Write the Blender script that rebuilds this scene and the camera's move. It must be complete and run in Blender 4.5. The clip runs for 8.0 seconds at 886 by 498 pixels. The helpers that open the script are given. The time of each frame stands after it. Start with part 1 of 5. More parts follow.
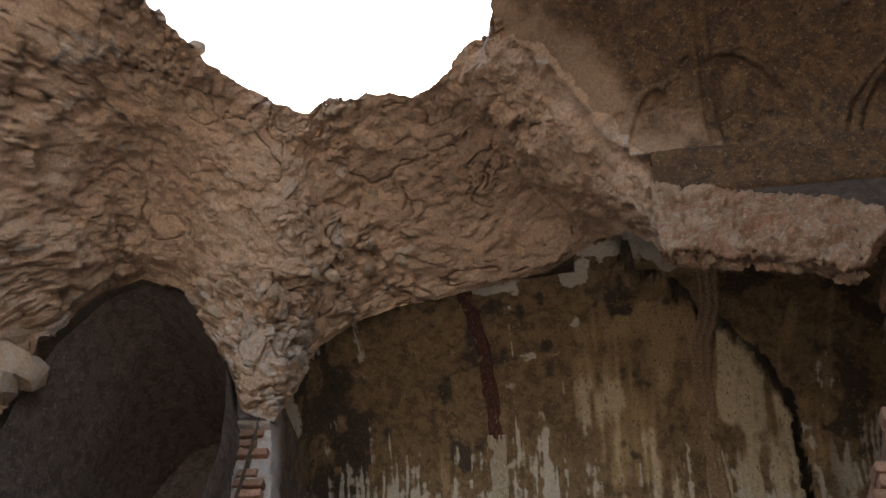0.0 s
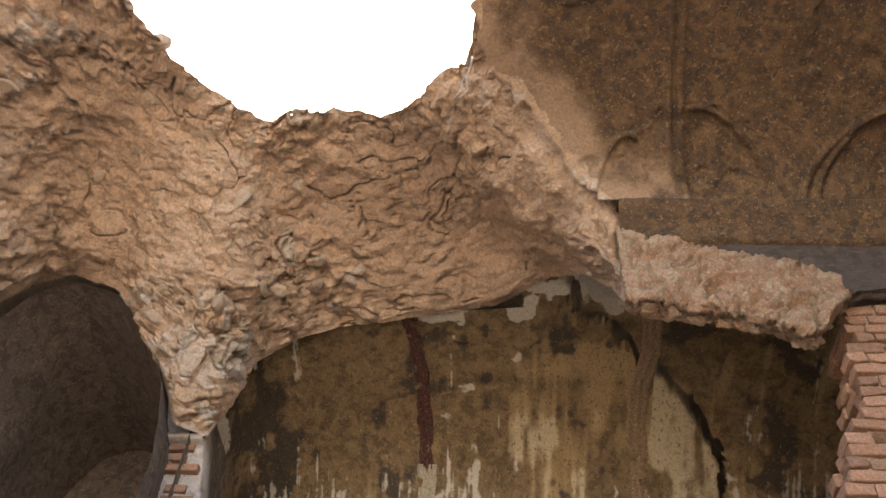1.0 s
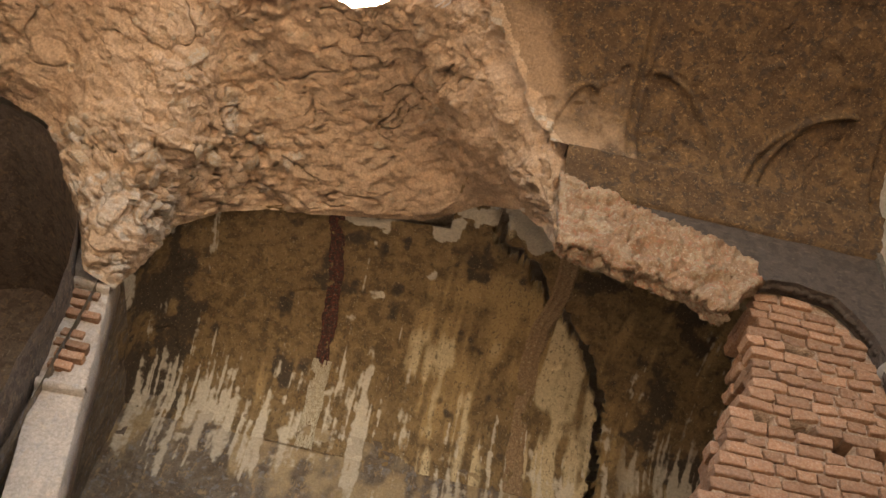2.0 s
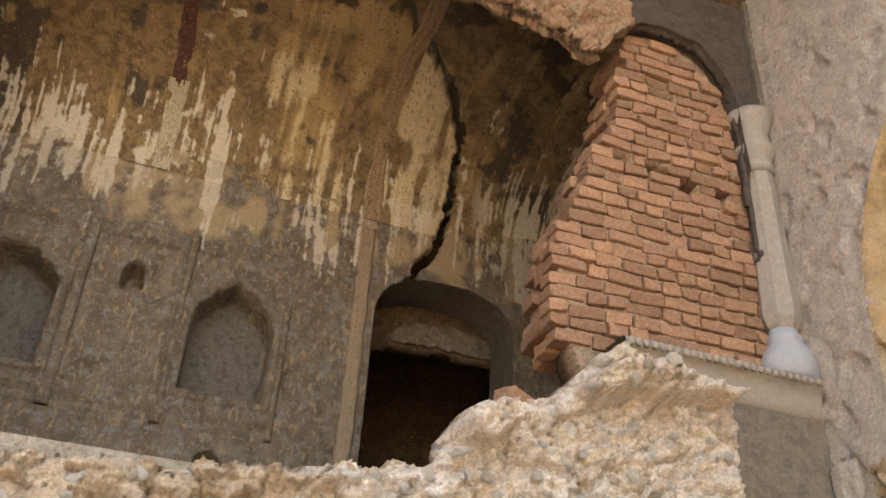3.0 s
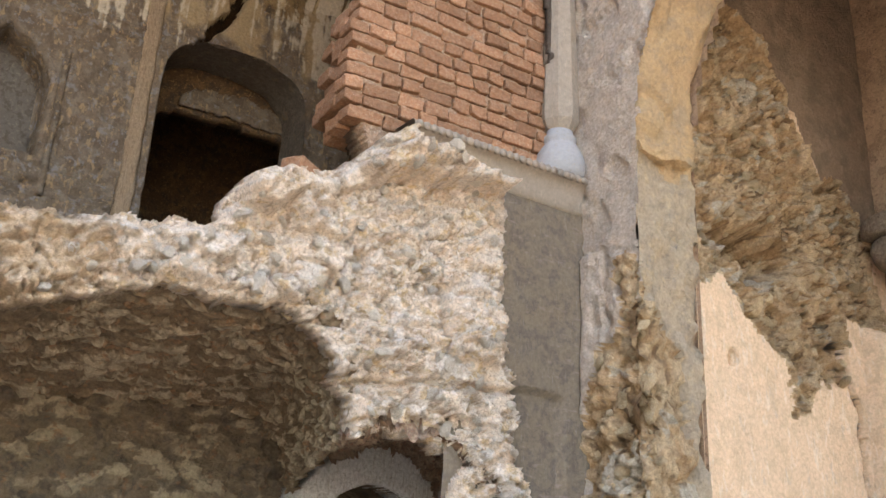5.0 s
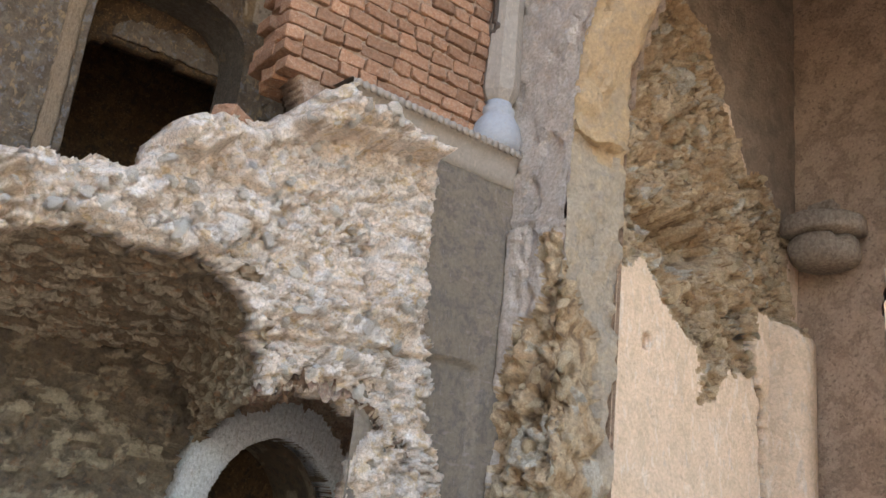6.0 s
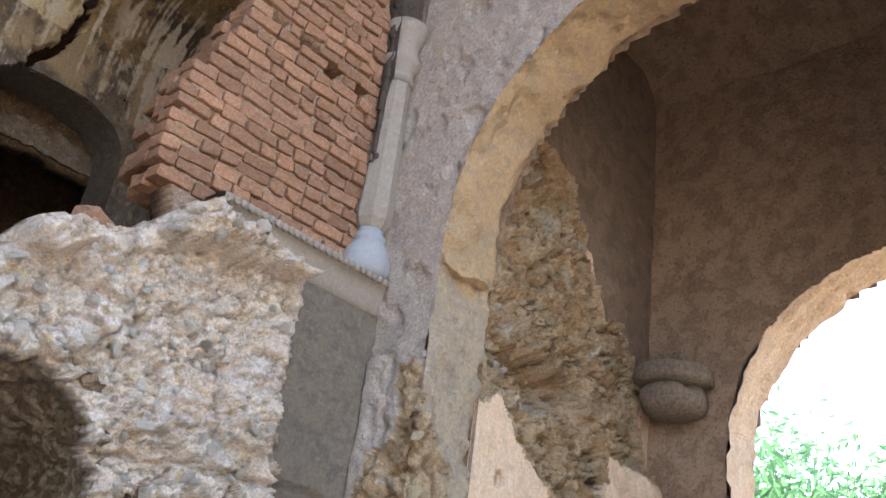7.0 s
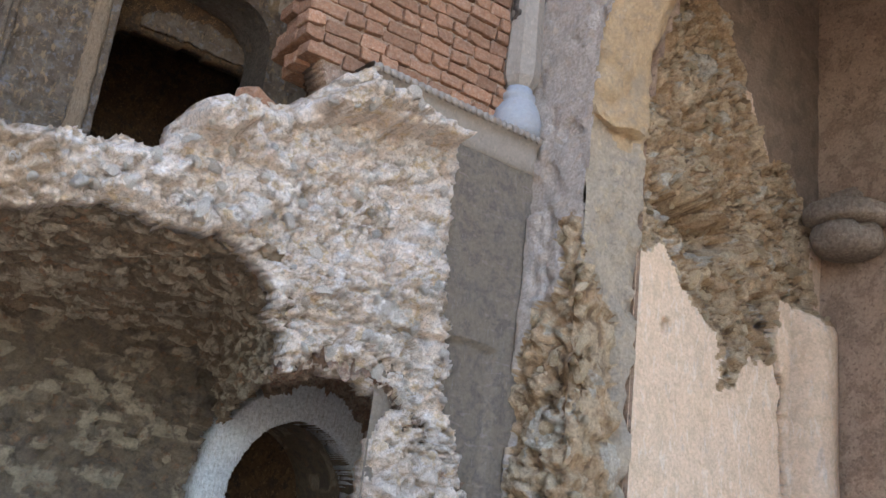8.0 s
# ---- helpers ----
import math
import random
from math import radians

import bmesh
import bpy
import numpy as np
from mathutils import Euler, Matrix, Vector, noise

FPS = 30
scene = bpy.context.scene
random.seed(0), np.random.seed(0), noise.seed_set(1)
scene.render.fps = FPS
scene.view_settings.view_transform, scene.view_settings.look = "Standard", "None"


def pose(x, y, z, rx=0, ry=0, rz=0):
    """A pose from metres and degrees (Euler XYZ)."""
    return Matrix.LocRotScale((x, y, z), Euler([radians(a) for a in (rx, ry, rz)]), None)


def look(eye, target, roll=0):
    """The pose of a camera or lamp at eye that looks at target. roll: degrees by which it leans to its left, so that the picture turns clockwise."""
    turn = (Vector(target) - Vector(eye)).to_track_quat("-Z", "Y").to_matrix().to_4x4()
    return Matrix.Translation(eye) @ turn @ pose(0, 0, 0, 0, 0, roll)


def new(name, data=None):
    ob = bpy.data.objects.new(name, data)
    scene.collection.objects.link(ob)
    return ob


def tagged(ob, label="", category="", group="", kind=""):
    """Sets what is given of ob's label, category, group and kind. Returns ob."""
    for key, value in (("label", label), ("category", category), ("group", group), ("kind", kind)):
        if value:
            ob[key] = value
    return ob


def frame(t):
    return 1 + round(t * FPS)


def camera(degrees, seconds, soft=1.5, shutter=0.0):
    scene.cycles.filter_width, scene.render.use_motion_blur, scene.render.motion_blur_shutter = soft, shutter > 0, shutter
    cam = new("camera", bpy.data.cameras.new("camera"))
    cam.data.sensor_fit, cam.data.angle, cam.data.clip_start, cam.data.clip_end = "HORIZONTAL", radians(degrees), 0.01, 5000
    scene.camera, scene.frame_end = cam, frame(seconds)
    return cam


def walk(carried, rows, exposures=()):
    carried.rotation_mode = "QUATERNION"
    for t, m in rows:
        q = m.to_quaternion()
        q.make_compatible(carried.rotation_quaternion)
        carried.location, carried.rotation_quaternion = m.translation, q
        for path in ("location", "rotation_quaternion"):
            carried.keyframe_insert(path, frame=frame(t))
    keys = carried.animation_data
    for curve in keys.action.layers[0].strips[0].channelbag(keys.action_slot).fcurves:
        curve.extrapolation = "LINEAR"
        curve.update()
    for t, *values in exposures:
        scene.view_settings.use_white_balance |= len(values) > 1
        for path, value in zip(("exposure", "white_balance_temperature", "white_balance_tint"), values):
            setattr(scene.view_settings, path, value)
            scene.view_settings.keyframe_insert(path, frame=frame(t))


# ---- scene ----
# ---------------------------------------------------------------- camera
cam = camera(51.6, 8.0)
# seconds, x, y, z, heading to the right of north, upward tilt, lean to the left
PATH = [
    (0.0, 0.003, -0.012, 1.602, -15.74, 50.48, 7.60),
    (0.5, -0.180, 0.021, 1.650, -9.63, 50.97, 5.96),
    (1.0, -0.303, -0.050, 1.691, -6.85, 52.07, 6.04),
    (1.2, -0.335, -0.049, 1.682, -4.75, 51.73, 7.55),
    (2.3, -0.514, -0.021, 1.619, 6.50, 43.12, 8.82),
    (2.5, -0.553, -0.006, 1.619, 9.46, 38.76, 6.26),
    (3.0, -0.567, 0.001, 1.618, 17.95, 32.26, 3.67),
    (3.5, -0.569, -0.014, 1.581, 25.96, 28.97, 4.06),
    (4.0, -0.565, -0.030, 1.562, 29.54, 26.60, 3.46),
    (4.5, -0.572, -0.043, 1.537, 32.04, 23.44, 3.57),
    (4.7, -0.575, -0.043, 1.534, 31.98, 21.92, 2.82),
    (5.8, -0.566, -0.048, 1.566, 37.09, 16.58, 4.96),
    (6.0, -0.563, -0.047, 1.576, 37.81, 17.47, 6.17),
    (6.5, -0.550, -0.104, 1.614, 43.16, 23.84, 8.19),
    (7.0, -0.531, -0.088, 1.582, 45.02, 26.27, 8.16),
    (7.5, -0.531, -0.081, 1.532, 40.15, 20.69, 5.50),
    (8.0, -0.544, -0.088, 1.512, 36.08, 17.08, 6.99),
]
walk(cam, [(t, pose(x, y, z, 0, 0, -yaw) @ pose(0, 0, 0, 90 + tilt) @ pose(0, 0, 0, 0, 0, lean)) for t, x, y, z, yaw, tilt, lean in PATH],
     exposures=[(0.0, 0.5, 6600, 10), (0.5, 1.3, 7300, 12), (1.0, 1.65, 7400, 12), (1.2, 1.6, 7500, 12), (2.3, 1.58, 9500, 14), (2.6, 1.65, 9500, 14), (3.0, 1.8, 9300, 13), (3.5, 1.92, 9000, 13),
                (4.5, 2.05, 8400, 12), (5.8, 1.82, 7500, 10), (6.5, 1.74, 6900, 10), (7.2, 1.72, 6700, 10), (8.0, 1.7, 6500, 10)])

# ---------------------------------------------------------------- light
world = bpy.data.worlds.new("sky")
scene.world = world
world.use_nodes = True
wn = world.node_tree
sky = wn.nodes.new("ShaderNodeTexSky")
sky.sky_type, sky.sun_disc = "NISHITA", False
sky.sun_elevation, sky.sun_rotation = radians(64), radians(345)
sky.air_density, sky.dust_density, sky.ozone_density = 1.0, 2.0, 1.0
bgn = wn.nodes["Background"]
bgn.inputs["Strength"].default_value = 0.40
wn.links.new(sky.outputs["Color"], bgn.inputs["Color"])
sun_data = bpy.data.lights.new("sun", "SUN")
sun_data.energy, sun_data.angle, sun_data.color = 5.0, radians(0.6), (1.0, 0.95, 0.87)
sun = new("sun", sun_data)
sun.matrix_world = look((-2.4, 9, 19.5), (0, 0, 0))

# ---------------------------------------------------------------- numeric noise
def hashed(ix, iy, iz, seed):
    h = (ix.astype(np.int64) * 374761393 + iy.astype(np.int64) * 668265263 + iz.astype(np.int64) * 2147483647 + seed * 974711) & 0xFFFFFFFF
    h = ((h ^ (h >> 13)) * 1274126177) & 0xFFFFFFFF
    h = ((h ^ (h >> 16)) * 2246822519) & 0xFFFFFFFF
    return ((h ^ (h >> 15)) & 0xFFFFFF) / float(0x1000000)


def value_noise(p, seed=0):
    f = np.floor(p)
    t = p - f
    t = t * t * (3 - 2 * t)
    i = f.astype(np.int64)
    r = 0
    for a in (0, 1):
        for b in (0, 1):
            for c in (0, 1):
                w = (t[..., 0] if a else 1 - t[..., 0]) * (t[..., 1] if b else 1 - t[..., 1]) * (t[..., 2] if c else 1 - t[..., 2])
                r = r + w * hashed(i[..., 0] + a, i[..., 1] + b, i[..., 2] + c, seed)
    return r * 2 - 1


def fbm(p, size, octaves=4, seed=0, gain=0.5):
    r, a, q = 0, 1.0, p / size
    for k in range(octaves):
        r = r + a * value_noise(q + 17.3 * k, seed + k)
        q, a = q * 2.03, a * gain
    return r


def stones(p, size, seed=0):
    """Nearest cell distance, gap to the next cell, a random number for the cell, and the height of its tilted facet."""
    q = p / size
    f = np.floor(q).astype(np.int64)
    f1 = np.full(p.shape[:-1], 9.0)
    f2, cell, facet = f1.copy(), f1.copy(), np.zeros_like(f1)
    for a in (-1, 0, 1):
        for b in (-1, 0, 1):
            for c in (-1, 0, 1):
                i, j, k = f[..., 0] + a, f[..., 1] + b, f[..., 2] + c
                dx, dy, dz = i + hashed(i, j, k, seed) - q[..., 0], j + hashed(i, j, k, seed + 1) - q[..., 1], k + hashed(i, j, k, seed + 2) - q[..., 2]
                d = np.sqrt(dx * dx + dy * dy + dz * dz)
                near = d < f1
                slope = dx * (hashed(i, j, k, seed + 4) - 0.5) + dy * (hashed(i, j, k, seed + 5) - 0.5) + dz * (hashed(i, j, k, seed + 6) - 0.5)
                facet = np.where(near, slope, facet)
                f2 = np.where(near, f1, np.minimum(f2, d))
                cell = np.where(near, hashed(i, j, k, seed + 3), cell)
                f1 = np.where(near, d, f1)
    return f1, f2 - f1, cell, facet * 2


def ramp(x, lo, hi):
    t = np.clip((x - lo) / (hi - lo), 0, 1)
    return t * t * (3 - 2 * t)


def outline(x, z, pts):
    """Signed distance to a closed outline, negative inside."""
    n, best, inside = len(pts), np.full(x.shape, 1e9), np.zeros(x.shape, bool)
    for k in range(n):
        (ax, az), (bx, bz) = pts[k], pts[(k + 1) % n]
        ex, ez = bx - ax, bz - az
        t = np.clip(((x - ax) * ex + (z - az) * ez) / (ex * ex + ez * ez + 1e-12), 0, 1)
        best = np.minimum(best, np.hypot(x - ax - t * ex, z - az - t * ez))
        if az != bz:
            inside ^= ((az > z) != (bz > z)) & (x < (bx - ax) * (z - az) / (bz - az) + ax)
    return np.where(inside, -best, best)


def line_distance(x, z, pts):
    best = np.full(x.shape, 1e9)
    for (ax, az), (bx, bz) in zip(pts[:-1], pts[1:]):
        ex, ez = bx - ax, bz - az
        t = np.clip(((x - ax) * ex + (z - az) * ez) / (ex * ex + ez * ez + 1e-12), 0, 1)
        best = np.minimum(best, np.hypot(x - ax - t * ex, z - az - t * ez))
    return best


def arch(cx, springing, half, rise, foot, n=14, power=2.0):
    """Outline of an arched opening."""
    pts = [(cx - half, foot)]
    for k in range(n + 1):
        a = math.pi * (1 - k / n)
        c, s = math.cos(a), math.sin(a)
        pts.append((cx + half * math.copysign(abs(c) ** (2 / power), c), springing + rise * s ** (2 / power)))
    return pts + [(cx + half, foot)]


# ---------------------------------------------------------------- mesh builders
def grid(u0, u1, v0, v1, step):
    u = np.linspace(u0, u1, max(2, int(round(abs(u1 - u0) / step)) + 1))
    v = np.linspace(v0, v1, max(2, int(round(abs(v1 - v0) / step)) + 1))
    return np.meshgrid(u, v, indexing="ij")


def stack(x, y, z):
    x, y, z = np.broadcast_arrays(x, y, z)
    return np.stack([x, y, z], -1).astype(float)


def quad_centre(f):
    return (f[:-1, :-1] + f[1:, :-1] + f[1:, 1:] + f[:-1, 1:]) / 4


def push(P, amount, toward):
    """Move a sheet along its normals, to the side on which the point lies."""
    n = np.cross(np.gradient(P, axis=0), np.gradient(P, axis=1))
    n /= np.linalg.norm(n, axis=-1, keepdims=True) + 1e-9
    n *= np.where(((np.array(toward) - P) * n).sum(-1, keepdims=True) < 0, -1, 1)
    return P + n * np.asarray(amount)[..., None]


def link_mesh(name, me, mats, parent=None, smooth=True):
    for m in mats:
        me.materials.append(m)
    if smooth:
        me.polygons.foreach_set("use_smooth", np.ones(len(me.polygons), bool))
    ob = new(name, me)
    if parent:
        ob.parent = parent
    return ob


def sheet(name, P, mats, keep=None, which=None, back=None, attrs=None, parent=None, smooth=True):
    """A surface from a grid of points; keep: which quads stay; which: material number of each quad; back: offset that makes it solid."""
    mats = mats if isinstance(mats, (list, tuple)) else [mats]
    nu, nv = P.shape[:2]
    idx = np.arange(nu * nv).reshape(nu, nv)
    keep = np.ones((nu - 1, nv - 1), bool) if keep is None else keep
    q = np.stack([idx[:-1, :-1], idx[1:, :-1], idx[1:, 1:], idx[:-1, 1:]], -1)[keep]
    wi = None if which is None else which[keep].astype(np.int32)
    verts, at = P.reshape(-1, 3), {k: v.reshape(-1) for k, v in (attrs or {}).items()}
    if back is not None:
        n = len(verts)
        verts = np.concatenate([verts, verts + np.array(back)])
        at = {k: np.concatenate([v, v]) for k, v in at.items()}
        e = np.concatenate([q[:, [0, 1]], q[:, [1, 2]], q[:, [2, 3]], q[:, [3, 0]]])
        owner = np.tile(np.arange(len(q)), 4)
        rim = ~np.isin(e[:, 0] * n + e[:, 1], e[:, 1] * n + e[:, 0])
        e = e[rim]
        side = np.stack([e[:, 1], e[:, 0], e[:, 0] + n, e[:, 1] + n], -1)
        if wi is not None:
            wi = np.concatenate([wi, wi[owner[rim]], wi])
        q = np.concatenate([q, side, q[:, ::-1] + n])
    used, inv = np.unique(q, return_inverse=True)
    me = bpy.data.meshes.new(name)
    me.from_pydata(verts[used], [], inv.reshape(-1, 4))
    for k, v in at.items():
        me.attributes.new(k, "FLOAT", "POINT").data.foreach_set("value", v[used].astype(np.float32))
    if wi is not None:
        me.polygons.foreach_set("material_index", wi)
    me.update()
    return link_mesh(name, me, mats, parent, smooth)


def part(name, bm, material, parent=None, label="", smooth=False):
    me = bpy.data.meshes.new(name)
    bm.to_mesh(me)
    bm.free()
    ob = link_mesh(name, me, [material], parent, smooth)
    if label:
        ob["label"] = label
    return ob


def box(x0, x1, y0, y1, z0, z1, bevel=0.0, cuts=0, rough=0.0, seed=0):
    bm = bmesh.new()
    bmesh.ops.create_cube(bm, size=1, matrix=Matrix.Translation(((x0 + x1) / 2, (y0 + y1) / 2, (z0 + z1) / 2)) @ Matrix.Diagonal((x1 - x0, y1 - y0, z1 - z0, 1)))
    if bevel:
        bmesh.ops.bevel(bm, geom=list(bm.edges), offset=bevel, segments=2, affect="EDGES", profile=0.6)
    if cuts:
        bmesh.ops.subdivide_edges(bm, edges=list(bm.edges), cuts=cuts, use_grid_fill=True)
    if rough:
        for v in bm.verts:
            v.co += noise.noise_vector(v.co * 9 + Vector((seed, 0, 0))) * rough + noise.noise_vector(v.co * 31) * rough * 0.4
    return bm


def profile_run(pts, x0, x1, step=0.03, wobble=0.0, seed=0):
    """A moulding that runs along x: its section is a list of (y, z)."""
    n = max(2, int((x1 - x0) / step) + 1)
    xs = np.linspace(x0, x1, n)
    sec = np.array(pts, float)
    P = stack(xs[:, None], sec[None, :, 0], sec[None, :, 1])
    if wobble:
        P[..., 1] += wobble * fbm(P, 0.15, 3, seed)
        P[..., 2] += wobble * fbm(P, 0.12, 3, seed + 5)
    return P


def turned(profile, n=20, flat=None):
    """A turned shape round z from (radius, height) pairs."""
    bm = bmesh.new()
    rings = []
    for r, z in profile:
        rings.append([bm.verts.new((r * math.cos(2 * math.pi * k / n), r * math.sin(2 * math.pi * k / n), z)) for k in range(n)])
    for a, b in zip(rings[:-1], rings[1:]):
        for k in range(n):
            bm.faces.new((a[k], a[(k + 1) % n], b[(k + 1) % n], b[k]))
    bm.faces.new(rings[0][::-1])
    bm.faces.new(rings[-1])
    return bm


def rock(seed, flat=0.75):
    """A broken stone about one metre across."""
    bm = bmesh.new()
    bmesh.ops.create_icosphere(bm, subdivisions=2, radius=0.5)
    rnd = random.Random(seed)
    for _ in range(7):
        n = Vector((rnd.uniform(-1, 1), rnd.uniform(-1, 1), rnd.uniform(-1, 1))).normalized()
        d = rnd.uniform(0.26, 0.4)
        for v in bm.verts:
            over = v.co.dot(n) - d
            if over > 0:
                v.co -= n * over
    for v in bm.verts:
        v.co += noise.noise_vector(v.co * 3 + Vector((seed, seed, 0))) * 0.07
        v.co.z *= flat
    me = bpy.data.meshes.new("stone")
    bm.to_mesh(me)
    bm.free()
    return me


# ---------------------------------------------------------------- materials
def surface(name, colour, layers=(), rough=0.9, bump=((0.02, 0.5),), random_hue=0.0, local=False, spec=0.25, grain=0.4):
    """A weathered mineral surface. layers: colour, kind, size in metres (or three sizes), low, high, strength."""
    m = bpy.data.materials.new(name)
    m.use_nodes = True
    nt = m.node_tree
    b = nt.nodes["Principled BSDF"]
    b.inputs["Roughness"].default_value = rough
    b.inputs["Specular IOR Level"].default_value = spec
    co = nt.nodes.new("ShaderNodeTexCoord").outputs["Object"]
    if local:
        info = nt.nodes.new("ShaderNodeObjectInfo")
        mul = nt.nodes.new("ShaderNodeVectorMath")
        mul.operation = "MULTIPLY_ADD"
        mul.inputs[1].default_value = (37, 53, 71)
        nt.links.new(info.outputs["Random"], mul.inputs[0])
        nt.links.new(co, mul.inputs[2])
        co = mul.outputs[0]

    def texture(kind, size, offset):
        mp = nt.nodes.new("ShaderNodeMapping")
        s = size if isinstance(size, (tuple, list)) else (size,) * 3
        mp.inputs["Scale"].default_value = [1 / k for k in s]
        mp.inputs["Location"].default_value = (offset * 3.7, offset * 1.3, offset * 2.1)
        nt.links.new(co, mp.inputs["Vector"])
        if kind == "cell":
            t = nt.nodes.new("ShaderNodeTexVoronoi")
            t.feature = "F1"
            nt.links.new(mp.outputs[0], t.inputs["Vector"])
            return t.outputs["Distance"]
        if kind == "crackle":
            t = nt.nodes.new("ShaderNodeTexVoronoi")
            t.feature = "DISTANCE_TO_EDGE"
            wander = nt.nodes.new("ShaderNodeTexNoise")
            wander.inputs["Scale"].default_value, wander.inputs["Detail"].default_value = 1.6, 5
            shift = nt.nodes.new("ShaderNodeVectorMath")
            shift.operation = "MULTIPLY_ADD"
            shift.inputs[1].default_value = (0.9, 0.9, 0.9)
            nt.links.new(mp.outputs[0], wander.inputs["Vector"])
            nt.links.new(wander.outputs["Color"], shift.inputs[0])
            nt.links.new(mp.outputs[0], shift.inputs[2])
            nt.links.new(shift.outputs[0], t.inputs["Vector"])
            return t.outputs["Distance"]
        t = nt.nodes.new("ShaderNodeTexNoise")
        t.inputs["Detail"].default_value = 6
        t.inputs["Roughness"].default_value = 0.58
        t.inputs["Distortion"].default_value = 0.4 if kind == "noise" else 0.0
        nt.links.new(mp.outputs[0], t.inputs["Vector"])
        return t.outputs["Fac"]

    out = nt.nodes.new("ShaderNodeRGB")
    out.outputs[0].default_value = (*colour, 1)
    col = out.outputs[0]
    for k, (c, kind, size, lo, hi, strength) in enumerate(layers):
        if kind.startswith("attr:"):
            a = nt.nodes.new("ShaderNodeAttribute")
            a.attribute_name = kind[5:]
            f = a.outputs["Fac"]
        elif kind in ("x", "y", "z"):
            sep = nt.nodes.new("ShaderNodeSeparateXYZ")
            nt.links.new(co, sep.inputs[0])
            wob = nt.nodes.new("ShaderNodeMath")
            wob.operation = "MULTIPLY_ADD"
            nt.links.new(texture("noise", size, k), wob.inputs[0])
            wob.inputs[1].default_value = 0.9
            nt.links.new(sep.outputs[kind.upper()], wob.inputs[2])
            f = wob.outputs[0]
        else:
            f = texture(kind, size, k + 1)
        mr = nt.nodes.new("ShaderNodeMapRange")
        mr.interpolation_type = "SMOOTHSTEP"
        for key, v in (("From Min", min(lo, hi)), ("From Max", max(lo, hi)), ("To Min", 0.0 if lo < hi else strength), ("To Max", strength if lo < hi else 0.0)):
            mr.inputs[key].default_value = v
        nt.links.new(f, mr.inputs["Value"])
        mx = nt.nodes.new("ShaderNodeMix")
        mx.data_type = "RGBA"
        nt.links.new(mr.outputs[0], mx.inputs["Factor"])
        nt.links.new(col, mx.inputs["A"])
        mx.inputs["B"].default_value = (*c, 1)
        col = mx.outputs["Result"]
    for gs, ga in ((0.09, grain * 0.5), (0.025, grain * 0.25)):
        if not ga:
            continue
        mr = nt.nodes.new("ShaderNodeMapRange")
        for key, v in (("From Min", 0.34), ("From Max", 0.66), ("To Min", 1 - ga), ("To Max", 1 + ga * 0.8)):
            mr.inputs[key].default_value = v
        nt.links.new(texture("noise", gs, 21 + gs * 100), mr.inputs["Value"])
        vm_ = nt.nodes.new("ShaderNodeVectorMath")
        vm_.operation = "SCALE"
        nt.links.new(col, vm_.inputs[0])
        nt.links.new(mr.outputs[0], vm_.inputs["Scale"])
        col = vm_.outputs[0]
    if random_hue:
        info = nt.nodes.new("ShaderNodeObjectInfo")
        hsv = nt.nodes.new("ShaderNodeHueSaturation")
        mr = nt.nodes.new("ShaderNodeMapRange")
        mr.inputs["To Min"].default_value, mr.inputs["To Max"].default_value = 1 - random_hue, 1 + random_hue
        nt.links.new(info.outputs["Random"], mr.inputs["Value"])
        nt.links.new(mr.outputs[0], hsv.inputs["Value"])
        nt.links.new(col, hsv.inputs["Color"])
        col = hsv.outputs["Color"]
    nt.links.new(col, b.inputs["Base Color"])
    last = None
    for k, (size, strength) in enumerate(bump):
        bp = nt.nodes.new("ShaderNodeBump")
        bp.inputs["Strength"].default_value = strength
        bp.inputs["Distance"].default_value = (min(size) if isinstance(size, tuple) else size) * 0.25
        nt.links.new(texture("noise", size, 9 + k), bp.inputs["Height"])
        if last:
            nt.links.new(last, bp.inputs["Normal"])
        last = bp.outputs["Normal"]
    if last:
        nt.links.new(last, b.inputs["Normal"])
    return m


FINE = ((0.10, 0.6), (0.03, 0.4))
COARSE = ((0.09, 0.9), (0.03, 0.7))
rubble_pale = surface("pale_rubble_core", (0.72, 0.58, 0.46), (
    ((0.72, 0.63, 0.55), "attr:stone", 1, 0.5, 0.7, 0.6), ((0.56, 0.52, 0.48), "attr:stone", 1, 0.90, 0.93, 0.5),
    ((0.62, 0.44, 0.24), "noise", 0.35, 0.54, 0.64, 0.65), ((0.80, 0.74, 0.69), "noise", 0.16, 0.54, 0.66, 0.55), ((0.56, 0.32, 0.22), "noise", 0.05, 0.63, 0.7, 0.6),
    ((0.52, 0.37, 0.24), "attr:mud", 1, 0.3, 0.8, 0.75), ((0.30, 0.20, 0.13), "attr:joint", 1, 0.4, 1.0, 0.5), ((0.24, 0.16, 0.11), "crackle", 0.11, 0.05, 0.0, 0.55), ((0.24, 0.18, 0.13), "noise", 0.03, 0.65, 0.71, 0.5)), bump=((0.06, 0.9), (0.02, 0.9)), grain=0.42)
rubble_warm = surface("warm_rubble_arch_core", (0.34, 0.205, 0.125), (
    ((0.39, 0.275, 0.18), "attr:stone", 1, 0.4, 0.7, 0.8), ((0.40, 0.17, 0.10), "noise", 0.12, 0.55, 0.62, 0.8), ((0.52, 0.43, 0.31), "noise", 0.07, 0.55, 0.66, 0.6), ((0.22, 0.15, 0.10), "noise", 0.03, 0.6, 0.68, 0.6)), bump=COARSE, grain=0.3)
